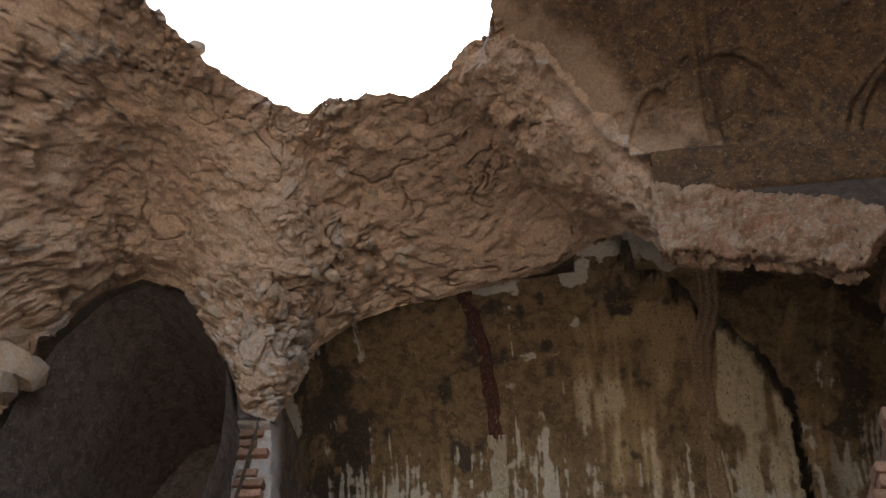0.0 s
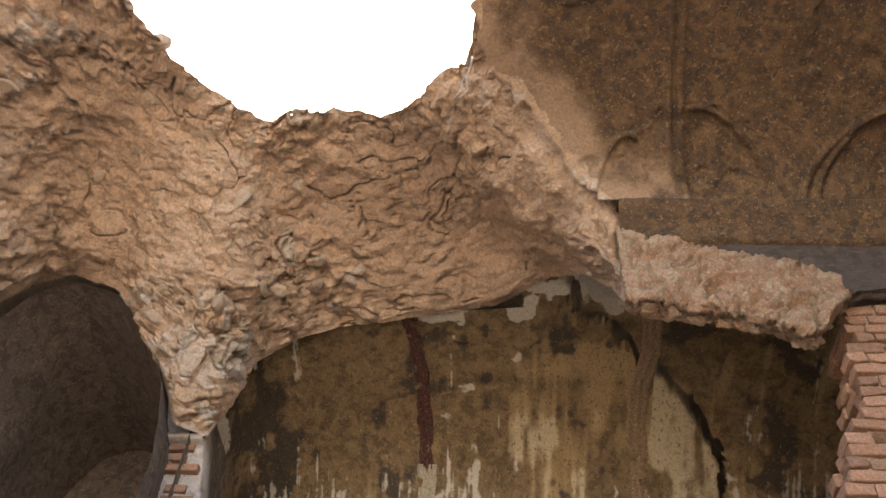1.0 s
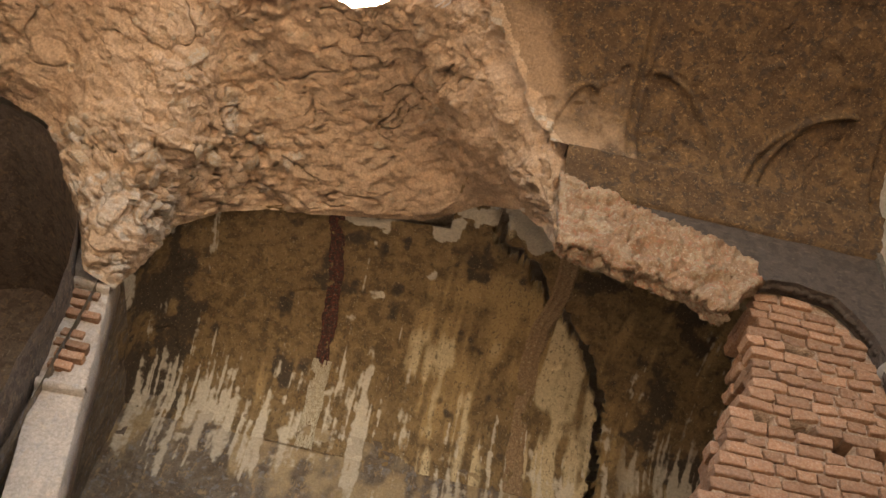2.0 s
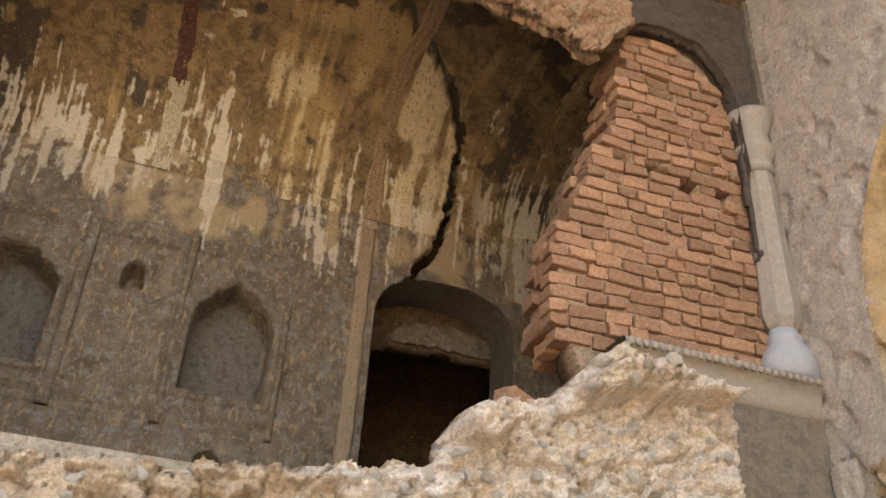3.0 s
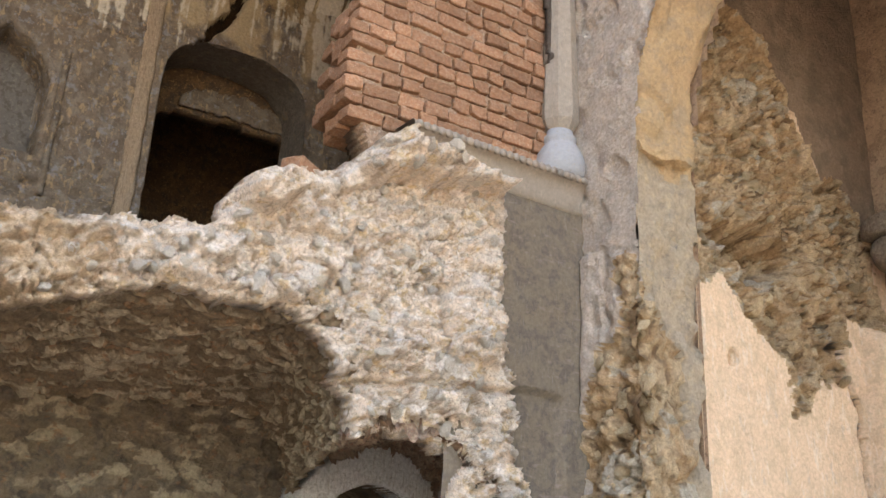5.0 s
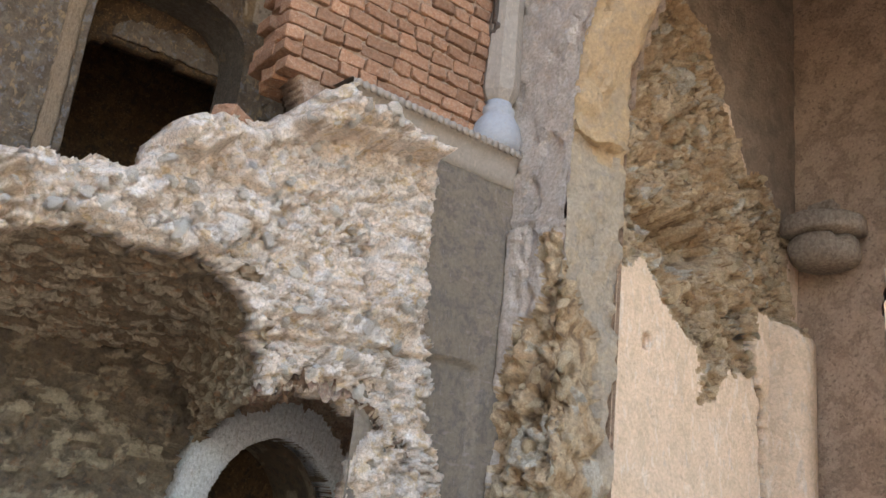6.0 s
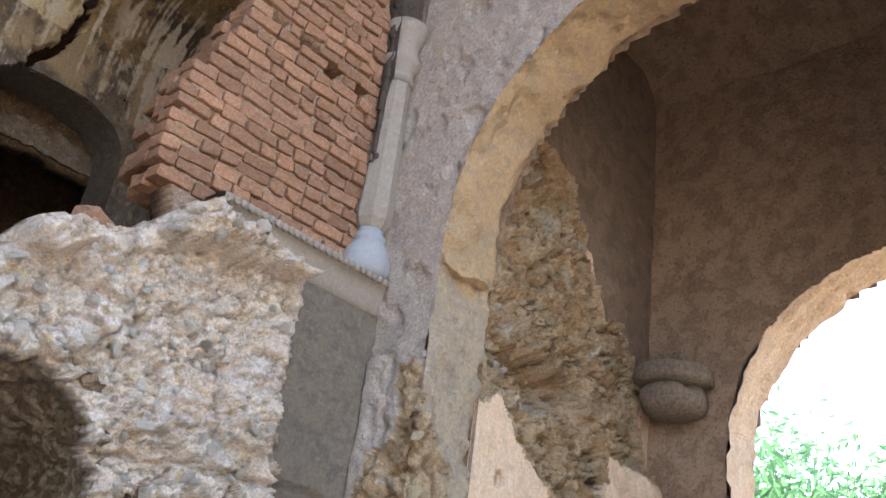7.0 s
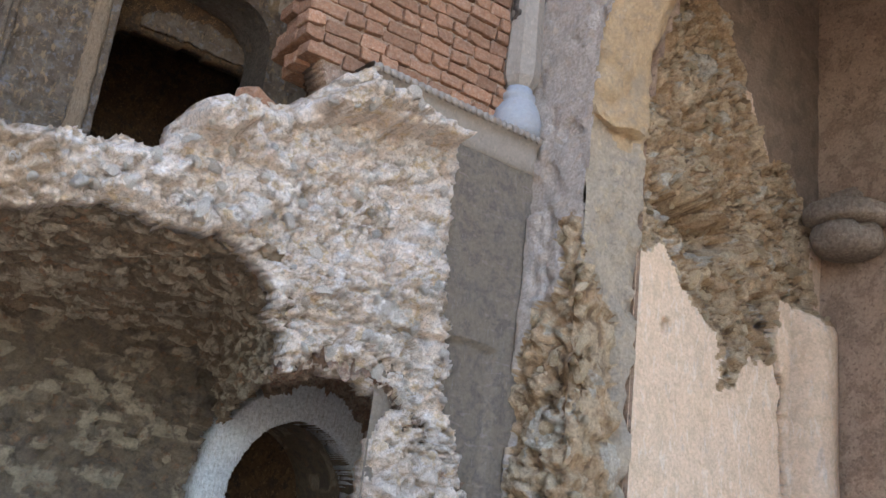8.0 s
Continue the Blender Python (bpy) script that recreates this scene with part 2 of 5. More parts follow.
rubble_tan = surface("tan_rubble_vault", (0.53, 0.36, 0.24), (
    ((0.50, 0.35, 0.24), "attr:stone", 1, 0.5, 0.65, 0.7), ((0.52, 0.44, 0.36), "attr:stone", 1, 0.80, 0.88, 0.8),
    ((0.57, 0.37, 0.235), "noise", 0.5, 0.48, 0.60, 0.7), ((0.40, 0.26, 0.17), "noise", 0.25, 0.56, 0.68, 0.6), ((0.66, 0.50, 0.36), "noise", 0.12, 0.58, 0.70, 0.4), ((0.26, 0.17, 0.11), "attr:joint", 1, 0.5, 0.95, 0.65), ((0.22, 0.14, 0.09), "crackle", 0.22, 0.03, 0.0, 0.55), ((0.28, 0.19, 0.13), "noise", 0.04, 0.62, 0.71, 0.5)), bump=((0.07, 0.9), (0.022, 0.9)), grain=0.4)
rubble_brown = surface("brown_rubble_core", (0.44, 0.29, 0.165), (
    ((0.56, 0.42, 0.27), "attr:stone", 1, 0.45, 0.7, 0.7), ((0.46, 0.42, 0.35), "attr:stone", 1, 0.86, 0.92, 0.7), ((0.30, 0.19, 0.11), "noise", 0.2, 0.52, 0.65, 0.6), ((0.17, 0.11, 0.07), "attr:joint", 1, 0.4, 0.95, 0.75), ((0.17, 0.11, 0.07), "crackle", 0.08, 0.06, 0.0, 0.5), ((0.58, 0.46, 0.31), "noise", 0.04, 0.60, 0.70, 0.5)), bump=((0.06, 0.9), (0.02, 0.9)), grain=0.45)
plaster_tan = surface("tan_lime_plaster", (0.52, 0.43, 0.355), (
    ((0.45, 0.38, 0.325), "noise", 0.6, 0.45, 0.62, 0.7), ((0.53, 0.40, 0.29), "noise", 0.35, 0.54, 0.66, 0.5), ((0.33, 0.27, 0.22), "noise", (0.16, 0.16, 0.05), 0.60, 0.68, 0.55), ((0.58, 0.50, 0.42), "noise", 0.05, 0.57, 0.66, 0.45),
    ((0.40, 0.36, 0.34), "noise", (0.25, 0.25, 0.9), 0.56, 0.68, 0.5), ((0.22, 0.17, 0.13), "noise", 0.022, 0.64, 0.69, 0.6)), bump=((0.09, 0.8), ((0.03, 0.06, 0.018), 1.0), (0.012, 0.8)), grain=0.36)
plaster_ochre = surface("ochre_lime_plaster", (0.50, 0.35, 0.205), (
    ((0.40, 0.30, 0.205), "noise", 0.5, 0.48, 0.62, 0.7), ((0.56, 0.385, 0.215), "noise", 0.35, 0.53, 0.66, 0.6), ((0.33, 0.26, 0.19), "noise", 0.14, 0.60, 0.68, 0.55), ((0.60, 0.50, 0.35), "noise", 0.04, 0.62, 0.68, 0.55),
    ((0.20, 0.15, 0.10), "noise", 0.02, 0.64, 0.69, 0.6)), bump=((0.09, 0.8), (0.03, 0.8)), grain=0.25)
# Dark brown plaster used only inside the left recess.
recess_plaster = surface("dark_recess_plaster", (0.16, 0.12, 0.095), (((0.10, 0.075, 0.06), "noise", 0.4, 0.46, 0.6, 0.85), ((0.24, 0.165, 0.11), "noise", 0.25, 0.54, 0.64, 0.7), ((0.40, 0.35, 0.29), "noise", (0.06, 0.06, 0.2), 0.62, 0.68, 0.6)), bump=FINE)
old_vault = surface("thin_brick_vault", (0.30, 0.22, 0.145), (((0.58, 0.48, 0.35), "attr:stone", 1, 0.55, 0.85, 0.9), ((0.25, 0.18, 0.12), "noise", 0.35, 0.48, 0.6, 0.75), ((0.45, 0.24, 0.13), "noise", 0.3, 0.56, 0.66, 0.6), ((0.15, 0.11, 0.08), "noise", 0.05, 0.6, 0.68, 0.7)), bump=COARSE)
plaster_cream = surface("cream_limewashed_plaster", (0.70, 0.505, 0.35), (
    ((0.46, 0.39, 0.33), "noise", (0.3, 0.3, 0.8), 0.58, 0.68, 0.5), ((0.42, 0.30, 0.20), "noise", 0.16, 0.61, 0.69, 0.5),
    ((0.58, 0.42, 0.28), "noise", 0.45, 0.46, 0.62, 0.7), ((0.78, 0.67, 0.55), "noise", (0.2, 0.2, 0.5), 0.53, 0.68, 0.45), ((0.40, 0.30, 0.22), "noise", 0.025, 0.63, 0.70, 0.6)), bump=FINE, grain=0.25)
plaster_grey = surface("grey_weathered_plaster", (0.125, 0.102, 0.082), (
    ((0.17, 0.14, 0.115), "noise", 0.3, 0.45, 0.62, 0.8), ((0.10, 0.08, 0.062), "noise", 0.16, 0.52, 0.64, 0.75), ((0.33, 0.28, 0.22), "noise", (0.03, 0.03, 0.1), 0.6, 0.72, 0.6), ((0.25, 0.17, 0.10), "noise", 0.4, 0.56, 0.7, 0.6)), bump=FINE)
plaster_brown = surface("dark_brown_sooty_plaster", (0.10, 0.06, 0.034), (
    ((0.16, 0.095, 0.048), "noise", 0.5, 0.45, 0.6, 0.85), ((0.065, 0.045, 0.033), "noise", 0.3, 0.5, 0.62, 0.85), ((0.27, 0.165, 0.08), "noise", 0.12, 0.57, 0.66, 0.7), ((0.36, 0.235, 0.15), "attr:worn", 1, 0.0, 1.0, 0.85), ((0.40, 0.31, 0.20), "noise", 0.05, 0.64, 0.69, 0.7)), bump=FINE)
plaster_jamb = surface("grey_ochre_jamb_plaster", (0.41, 0.325, 0.235), (((0.33, 0.27, 0.21), "noise", 0.4, 0.48, 0.62, 0.7), ((0.48, 0.36, 0.23), "noise", 0.25, 0.54, 0.66, 0.6), ((0.26, 0.20, 0.15), "noise", 0.06, 0.61, 0.68, 0.6)), bump=((0.09, 0.8), (0.03, 0.7)), grain=0.35)
paint_wall = surface("faded_painted_plaster", (0.155, 0.115, 0.082), (
    ((0.205, 0.165, 0.13), "noise", 0.55, 0.46, 0.60, 0.6), ((0.10, 0.075, 0.055), "noise", (0.5, 0.5, 0.8), 0.5, 0.62, 0.7), ((0.33, 0.225, 0.13), "noise", (0.18, 0.18, 0.4), 0.56, 0.64, 0.7),
    ((0.22, 0.21, 0.22), "noise", 0.25, 0.54, 0.64, 0.6), ((0.34, 0.235, 0.125), "noise", 0.1, 0.62, 0.67, 0.65), ((0.11, 0.08, 0.058), "noise", 0.16, 0.60, 0.67, 0.6),
    ((0.40, 0.29, 0.17), "attr:pale", 1, 0.3, 0.75, 0.8), ((0.56, 0.48, 0.38), "attr:drip", 1, 0.2, 0.85, 0.8)), bump=FINE, grain=0.28)
paint_vault = surface("soot_stained_painted_vault", (0.245, 0.16, 0.082), (
    ((0.135, 0.09, 0.048), "noise", 0.5, 0.45, 0.6, 0.8), ((0.44, 0.295, 0.145), "attr:yellow", 1, 0.3, 0.75, 0.85), ((0.32, 0.21, 0.10), "noise", (0.25, 0.3, 0.5), 0.54, 0.63, 0.6),
    ((0.64, 0.51, 0.32), "attr:pale", 1, 0.35, 0.7, 0.88), ((0.065, 0.05, 0.038), "attr:soot", 1, 0.35, 0.62, 0.9), ((0.10, 0.075, 0.05), "noise", (0.10, 0.16, 0.2), 0.57, 0.64, 0.65), ((0.56, 0.46, 0.31), "noise", (0.04, 0.08, 0.10), 0.63, 0.68, 0.75),
    ((0.34, 0.15, 0.09), "noise", 0.09, 0.64, 0.69, 0.6), ((0.66, 0.58, 0.46), "attr:drip", 1, 0.25, 0.85, 0.85)), bump=FINE, grain=0.3)
plaster_band = surface("brown_grey_band_plaster", (0.085, 0.064, 0.052), (((0.06, 0.045, 0.036), "noise", 0.3, 0.46, 0.6, 0.8), ((0.14, 0.105, 0.08), "noise", (0.3, 0.2, 0.1), 0.56, 0.66, 0.6)), bump=FINE, grain=0.25)
paint_cream = surface("cream_fluted_band", (0.52, 0.44, 0.32), (((0.22, 0.15, 0.08), "noise", (0.025, 0.025, 0.5), 0.5, 0.58, 0.85), ((0.62, 0.55, 0.44), "noise", 0.1, 0.56, 0.66, 0.6)), bump=FINE, grain=0.25)
plaster_bay = surface("brown_bay_plaster", (0.42, 0.285, 0.195), (
    ((0.28, 0.185, 0.125), "noise", 0.7, 0.44, 0.58, 0.8), ((0.43, 0.30, 0.20), "noise", 0.3, 0.55, 0.66, 0.6), ((0.15, 0.10, 0.072), "noise", 0.12, 0.56, 0.66, 0.6), ((0.50, 0.36, 0.24), "noise", 0.035, 0.62, 0.67, 0.7), ((0.60, 0.50, 0.38), "noise", 0.02, 0.66, 0.69, 0.7)), bump=((0.10, 0.7), (0.03, 0.6)), grain=0.35)
plaster_bay_dark = surface("darker_bay_plaster", (0.25, 0.18, 0.13), (
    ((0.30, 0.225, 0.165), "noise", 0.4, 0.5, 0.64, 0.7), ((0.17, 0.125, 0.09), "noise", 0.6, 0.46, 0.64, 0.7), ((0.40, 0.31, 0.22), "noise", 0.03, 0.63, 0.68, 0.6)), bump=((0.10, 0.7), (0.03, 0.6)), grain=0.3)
dado_grey = surface("scratched_grey_dado_plaster", (0.195, 0.155, 0.115), (
    ((0.145, 0.118, 0.095), "noise", 0.3, 0.46, 0.6, 0.8), ((0.27, 0.21, 0.19), "noise", (0.4, 0.4, 0.12), 0.58, 0.68, 0.5), ((0.36, 0.31, 0.26), "noise", (0.008, 0.008, 0.12), 0.64, 0.69, 0.5), ((0.30, 0.27, 0.26), "noise", (0.02, 0.02, 0.4), 0.62, 0.68, 0.5)), bump=((0.05, 0.6), (0.012, 0.6)), grain=0.34)
stone_brown = surface("worn_brown_stone", (0.27, 0.21, 0.155), (((0.18, 0.13, 0.10), "noise", 0.1, 0.46, 0.6, 0.8), ((0.38, 0.31, 0.24), "noise", 0.05, 0.56, 0.66, 0.7)), bump=COARSE)
plaster_white = surface("bluish_white_plaster", (0.82, 0.83, 0.84), (((0.60, 0.57, 0.54), "noise", (0.04, 0.2, 0.3), 0.52, 0.66, 0.7), ((0.26, 0.22, 0.18), "noise", 0.06, 0.58, 0.72, 0.6)), bump=FINE)
old_masonry = surface("old_thin_brick_masonry", (0.22, 0.17, 0.12), (
    ((0.46, 0.38, 0.27), "attr:stone", 1, 0.45, 0.8, 0.8), ((0.15, 0.12, 0.095), "noise", 0.4, 0.45, 0.62, 0.8), ((0.29, 0.16, 0.09), "noise", 0.25, 0.56, 0.68, 0.6), ((0.40, 0.33, 0.24), "noise", 0.04, 0.62, 0.72, 0.5)), bump=COARSE)
small_brick = surface("reddish_broken_soffit", (0.30, 0.19, 0.125), (((0.42, 0.31, 0.22), "attr:stone", 1, 0.5, 0.8, 0.8), ((0.17, 0.11, 0.08), "noise", 0.15, 0.48, 0.6, 0.8), ((0.36, 0.17, 0.11), "noise", 0.08, 0.56, 0.66, 0.7)), bump=COARSE)
brick_red = surface("orange_red_fired_brick", (0.305, 0.158, 0.092), (
    ((0.35, 0.21, 0.135), "noise", 0.08, 0.45, 0.62, 0.8), ((0.27, 0.11, 0.06), "noise", 0.05, 0.54, 0.68, 0.7), ((0.54, 0.43, 0.34), "noise", 0.03, 0.58, 0.70, 0.6), ((0.20, 0.13, 0.10), "noise", 0.012, 0.64, 0.74, 0.5)), bump=((0.03, 0.6), (0.008, 0.6)), random_hue=0.26, local=True)
mortar = surface("lime_mud_mortar", (0.32, 0.21, 0.145), (((0.48, 0.37, 0.28), "noise", 0.05, 0.5, 0.65, 0.8), ((0.17, 0.11, 0.08), "noise", 0.03, 0.55, 0.7, 0.7)), bump=FINE)
stone_grey = surface("pale_grey_carved_stone", (0.31, 0.26, 0.215), (((0.27, 0.225, 0.185), "noise", 0.2, 0.46, 0.62, 0.7), ((0.44, 0.36, 0.28), "noise", (0.06, 0.06, 0.3), 0.56, 0.68, 0.5), ((0.19, 0.155, 0.13), "noise", 0.05, 0.62, 0.72, 0.5)), rough=0.8, bump=((0.03, 0.35), (0.008, 0.4)), grain=0.18)
base_white = surface("bluish_limewashed_stone", (0.34, 0.34, 0.35), (((0.36, 0.33, 0.30), "noise", 0.06, 0.54, 0.66, 0.7),), rough=0.8, bump=((0.03, 0.3),), grain=0.15)
loose_stone = surface("loose_rubble_stone", (0.56, 0.49, 0.41), (((0.64, 0.58, 0.51), "noise", 0.3, 0.48, 0.6, 0.8), ((0.32, 0.22, 0.14), "noise", 0.2, 0.54, 0.68, 0.7)), bump=((0.3, 0.5), (0.08, 0.6)), random_hue=0.15, local=True)
vault_stone = surface("tan_vault_stone", (0.53, 0.37, 0.24), (((0.52, 0.44, 0.35), "noise", 0.5, 0.46, 0.6, 0.8), ((0.40, 0.27, 0.17), "noise", 0.2, 0.54, 0.68, 0.7)), bump=((0.3, 0.5), (0.08, 0.6)), random_hue=0.15, local=True)
earth = surface("dusty_rubble_earth", (0.36, 0.30, 0.235), (((0.43, 0.365, 0.295), "noise", 0.8, 0.45, 0.62, 0.8), ((0.22, 0.17, 0.12), "noise", 0.2, 0.54, 0.68, 0.6)), bump=COARSE)
bay_stone = surface("brown_rubble_stone", (0.50, 0.37, 0.23), (((0.60, 0.48, 0.32), "noise", 0.4, 0.48, 0.6, 0.8), ((0.32, 0.22, 0.13), "noise", 0.2, 0.54, 0.66, 0.7)), bump=((0.3, 0.5), (0.08, 0.6)), random_hue=0.25, local=True)
strip_plaster = surface("pinkish_brown_plaster_strip", (0.30, 0.215, 0.145), (((0.20, 0.14, 0.095), "noise", (0.05, 0.05, 0.4), 0.48, 0.62, 0.7), ((0.42, 0.31, 0.22), "noise", (0.04, 0.04, 0.2), 0.57, 0.67, 0.6)), bump=FINE, grain=0.25)
niche_plaster = surface("shaded_niche_plaster", (0.13, 0.112, 0.095), (((0.085, 0.07, 0.058), "noise", 0.2, 0.48, 0.62, 0.8), ((0.20, 0.17, 0.14), "noise", 0.12, 0.56, 0.66, 0.6)), bump=FINE, grain=0.2)

# ---------------------------------------------------------------- large structure
HALL = (-0.6, 0.0, 2.5)


def rubble(P, big=0.16, small=0.055, amp=0.04, seed=0, joint=1.0):
    """Height of a broken rubble face, and a random number for each of its stones."""
    Q = P + 0.12 * big * np.stack([fbm(P + k * 9.1, big, 2, seed + 40 + k) for k in range(3)], -1)
    f1, gap, c1, fc = stones(Q, big, seed)
    h = amp * ((c1 - 0.5) * 1.1 + 0.85 * fc + 0.2 * (0.8 - f1)) - joint * amp * 0.8 * (1 - ramp(gap, 0, 0.09))
    f1, gap, c2, fc = stones(Q, small, seed + 9)
    h += amp * 0.5 * ((c2 - 0.5) * 1.2 + 0.9 * fc) - joint * amp * 0.35 * (1 - ramp(gap, 0, 0.12))
    h += amp * 0.6 * fbm(P, big * 2.2, 5, seed + 20, 0.6)
    return h, np.where(c1 > 0.6, c1, c2)


def billow(p, size, octaves=4, seed=0, gain=0.55):
    """Rounded lumps that meet in sharp creases."""
    r, a, q = 0, 1.0, p / size
    for k in range(octaves):
        r = r + a * (2.6 * np.abs(value_noise(q + 11.7 * k, seed + k)) - 0.75)
        q, a = q * 2.1, a * gain
    return r


def bedded(P, big=0.13, small=0.05, amp=0.05, seed=0, share=0.35):
    """Height of a crumbling mortar core with some angular stones in it, a random number for each stone, and how much
    its creases and fissures are darkened.
    """
    Q = P + 0.25 * big * np.stack([fbm(P + k * 9.1, big * 0.8, 4, seed + 40 + k, 0.6) for k in range(3)], -1)
    lumps = billow(Q, big, 5, seed + 60, 0.6)
    f1, gap, c1, fc = stones(Q, big, seed)
    f2, gap2, c2, fc2 = stones(Q + 3.1, small, seed + 9)
    is1, is2 = c1 > 1 - share, c2 > 1 - 1.2 * share
    top1, top2 = ramp(gap, 0.02, 0.14), ramp(gap2, 0.02, 0.16)
    h = 0.62 * lumps + np.where(is1, (0.25 + 0.55 * (c1 - 1 + share) / share + 0.7 * fc - 0.35 * lumps) * top1, 0) + np.where(is2 & ~is1, (0.3 + 0.5 * fc2) * top2, 0)
    crease = np.maximum(1 - ramp(np.abs(value_noise(Q / big, seed + 60)), 0.0, 0.10), np.where(is1, 1 - ramp(gap, 0.0, 0.09), 0))
    f3, gap3, c3, fc3 = stones(Q * np.array([0.8, 0.8, 1.0]) + 0.4 * big * fbm(P, big * 0.5, 3, seed + 80)[..., None] + 7.7, big * 1.15, seed + 15)
    fissure = (1 - ramp(gap3, 0.0, 0.075)) * ramp(fbm(P, big * 2, 2, seed + 90), -0.15, 0.05)
    pit = ramp(value_noise(Q / (0.55 * small), seed + 95) + 0.5 * value_noise(Q / (0.3 * small), seed + 96), 0.55, 0.85)
    h = h - 1.1 * fissure - 0.5 * pit + 0.5 * (c3 - 0.5)
    crease = np.maximum(crease, 0.8 * fissure)
    tone = np.where(is1 & (gap > 0.05), c1, np.where(is2 & (gap2 > 0.06), c2, 0.3))
    return amp * h, tone, crease


def crack_depth(u, v, pts, width, P, seed):
    d = line_distance(u + 0.03 * fbm(P, 0.11, 4, seed, 0.65), v + 0.03 * fbm(P, 0.1, 4, seed + 3, 0.65), pts)
    return 1 - ramp(d, width * 0.5, width)


def drips(P, middle, spread):
    """Pale run-off streaks, thickest at one height."""
    Q = P + 0.006 * np.stack([fbm(P, 0.06, 3, 33), fbm(P, 0.06, 3, 34), fbm(P, 0.06, 3, 35)], -1)
    run = 0.9 * value_noise(Q * np.array([21, 2, 1.3]), 5) + 1.1 * value_noise(Q * np.array([50, 3, 2.6]), 6) + 0.5 * value_noise(Q * np.array([110, 6, 6]), 11) + 0.6 * fbm(P, 0.08, 4, 9, 0.65) + 0.7 * fbm(P, 0.5, 3, 7)
    high = P[..., 2] + 0.2 * value_noise(Q * np.array([9, 2, 0.5]), 8)
    return ramp(run - 1.5 * np.clip(np.abs(high - middle) / spread, 0, 3) ** 1.4, -0.6, 1.1)


# upper room: back wall with niches, pierced by a doorway
BACK = 5.58
X, Z = grid(-2.30, 2.45, 2.55, 5.62, 0.0125)
P = stack(X, BACK, Z)
wob = 0.012 * fbm(P, 0.1, 3, 3)
depth = 0.008 * fbm(P, 0.35, 5, 1) + 0.01 * ramp(fbm(P, 0.16, 4, 2), 0.1, 0.4)
niches = [[(-1.84, 3.85), (-1.84, 4.40), (-1.80, 4.50), (-1.72, 4.535), (-1.69, 4.60), (-1.58, 4.62), (-1.47, 4.60), (-1.44, 4.535), (-1.36, 4.50), (-1.31, 4.40), (-1.30, 3.85)],
          [(-0.44, 3.85), (-0.44, 4.36), (-0.41, 4.46), (-0.34, 4.51), (-0.31, 4.58), (-0.25, 4.60), (-0.19, 4.67), (-0.13, 4.60), (-0.06, 4.58), (-0.03, 4.51), (0.04, 4.46), (0.08, 4.36), (0.09, 3.85)]]
for n_ in niches:
    depth += 0.26 * (1 - ramp(outline(X + wob, Z + wob, n_), -0.012, 0.008))
    depth -= 0.012 * (1 - ramp(np.abs(outline(X, Z, n_) - 0.04), 0.02, 0.03))
depth += 0.22 * (1 - ramp(outline(X + wob, Z + wob, arch(-0.865, 4.57, 0.065, 0.10, 4.48)), -0.01, 0.006))
depth += 0.2 * (1 - ramp(outline(X + wob, Z + wob, arch(-0.18, 3.38, 0.085, 0.10, 3.18)), -0.01, 0.006))
door_shape = arch(1.29, 4.66, 0.53, 0.36, 2.0, power=2.4)
door_sd = outline(X + 0.5 * wob, Z + 0.5 * wob, door_shape)
CRACK = [(0.99, 4.98), (1.03, 5.04), (1.06, 5.14), (1.17, 5.30), (1.25, 5.46), (1.26, 5.64)]
wall_gap = crack_depth(X, Z, CRACK, 0.042, P, 5)
depth += 0.12 * wall_gap
for z_, h_ in ((3.73, 0.03), (4.86, 0.018)):
    depth -= 0.018 * (1 - ramp(np.abs(Z - z_), h_, h_ + 0.01)) * (X < 0.6)
for x0, x1, z0, z1 in ((-1.98, -1.26, 3.80, 4.84), (-0.50, 0.13, 3.80, 4.84), (0.20, 0.60, 3.80, 4.84), (-1.12, -0.60, 3.80, 4.84), (-1.98, 0.60, 4.93, 5.30)):
    rect = outline(X, Z, [(x0, z0), (x1, z0), (x1, z1), (x0, z1)])
    depth -= 0.012 * (1 - ramp(np.abs(rect), 0.008, 0.018)) * (fbm(P, 0.3, 3, 79) > -0.35)
depth += 0.018 * (1 - ramp(np.abs(outline(X, Z, [(-2.2, 3.6), (0.6, 3.6), (0.6, 3.66), (-2.2, 3.66)])), 0.0, 0.01))
depth += 0.02 * ramp(fbm(P, 0.25, 4, 8), 0.35, 0.5)
P[..., 1] += depth
# Darker plaster inside the niches paints in the shade of their hollows.
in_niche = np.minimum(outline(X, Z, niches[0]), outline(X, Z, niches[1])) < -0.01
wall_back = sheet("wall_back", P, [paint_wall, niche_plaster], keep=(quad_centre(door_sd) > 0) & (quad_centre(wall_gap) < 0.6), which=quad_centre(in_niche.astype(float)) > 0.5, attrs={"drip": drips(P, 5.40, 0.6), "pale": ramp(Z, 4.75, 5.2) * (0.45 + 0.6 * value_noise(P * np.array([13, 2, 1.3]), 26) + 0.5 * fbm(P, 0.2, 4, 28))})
tagged(wall_back, "faded grey brown painted plaster wall with arched niches", "wall", kind="structure")

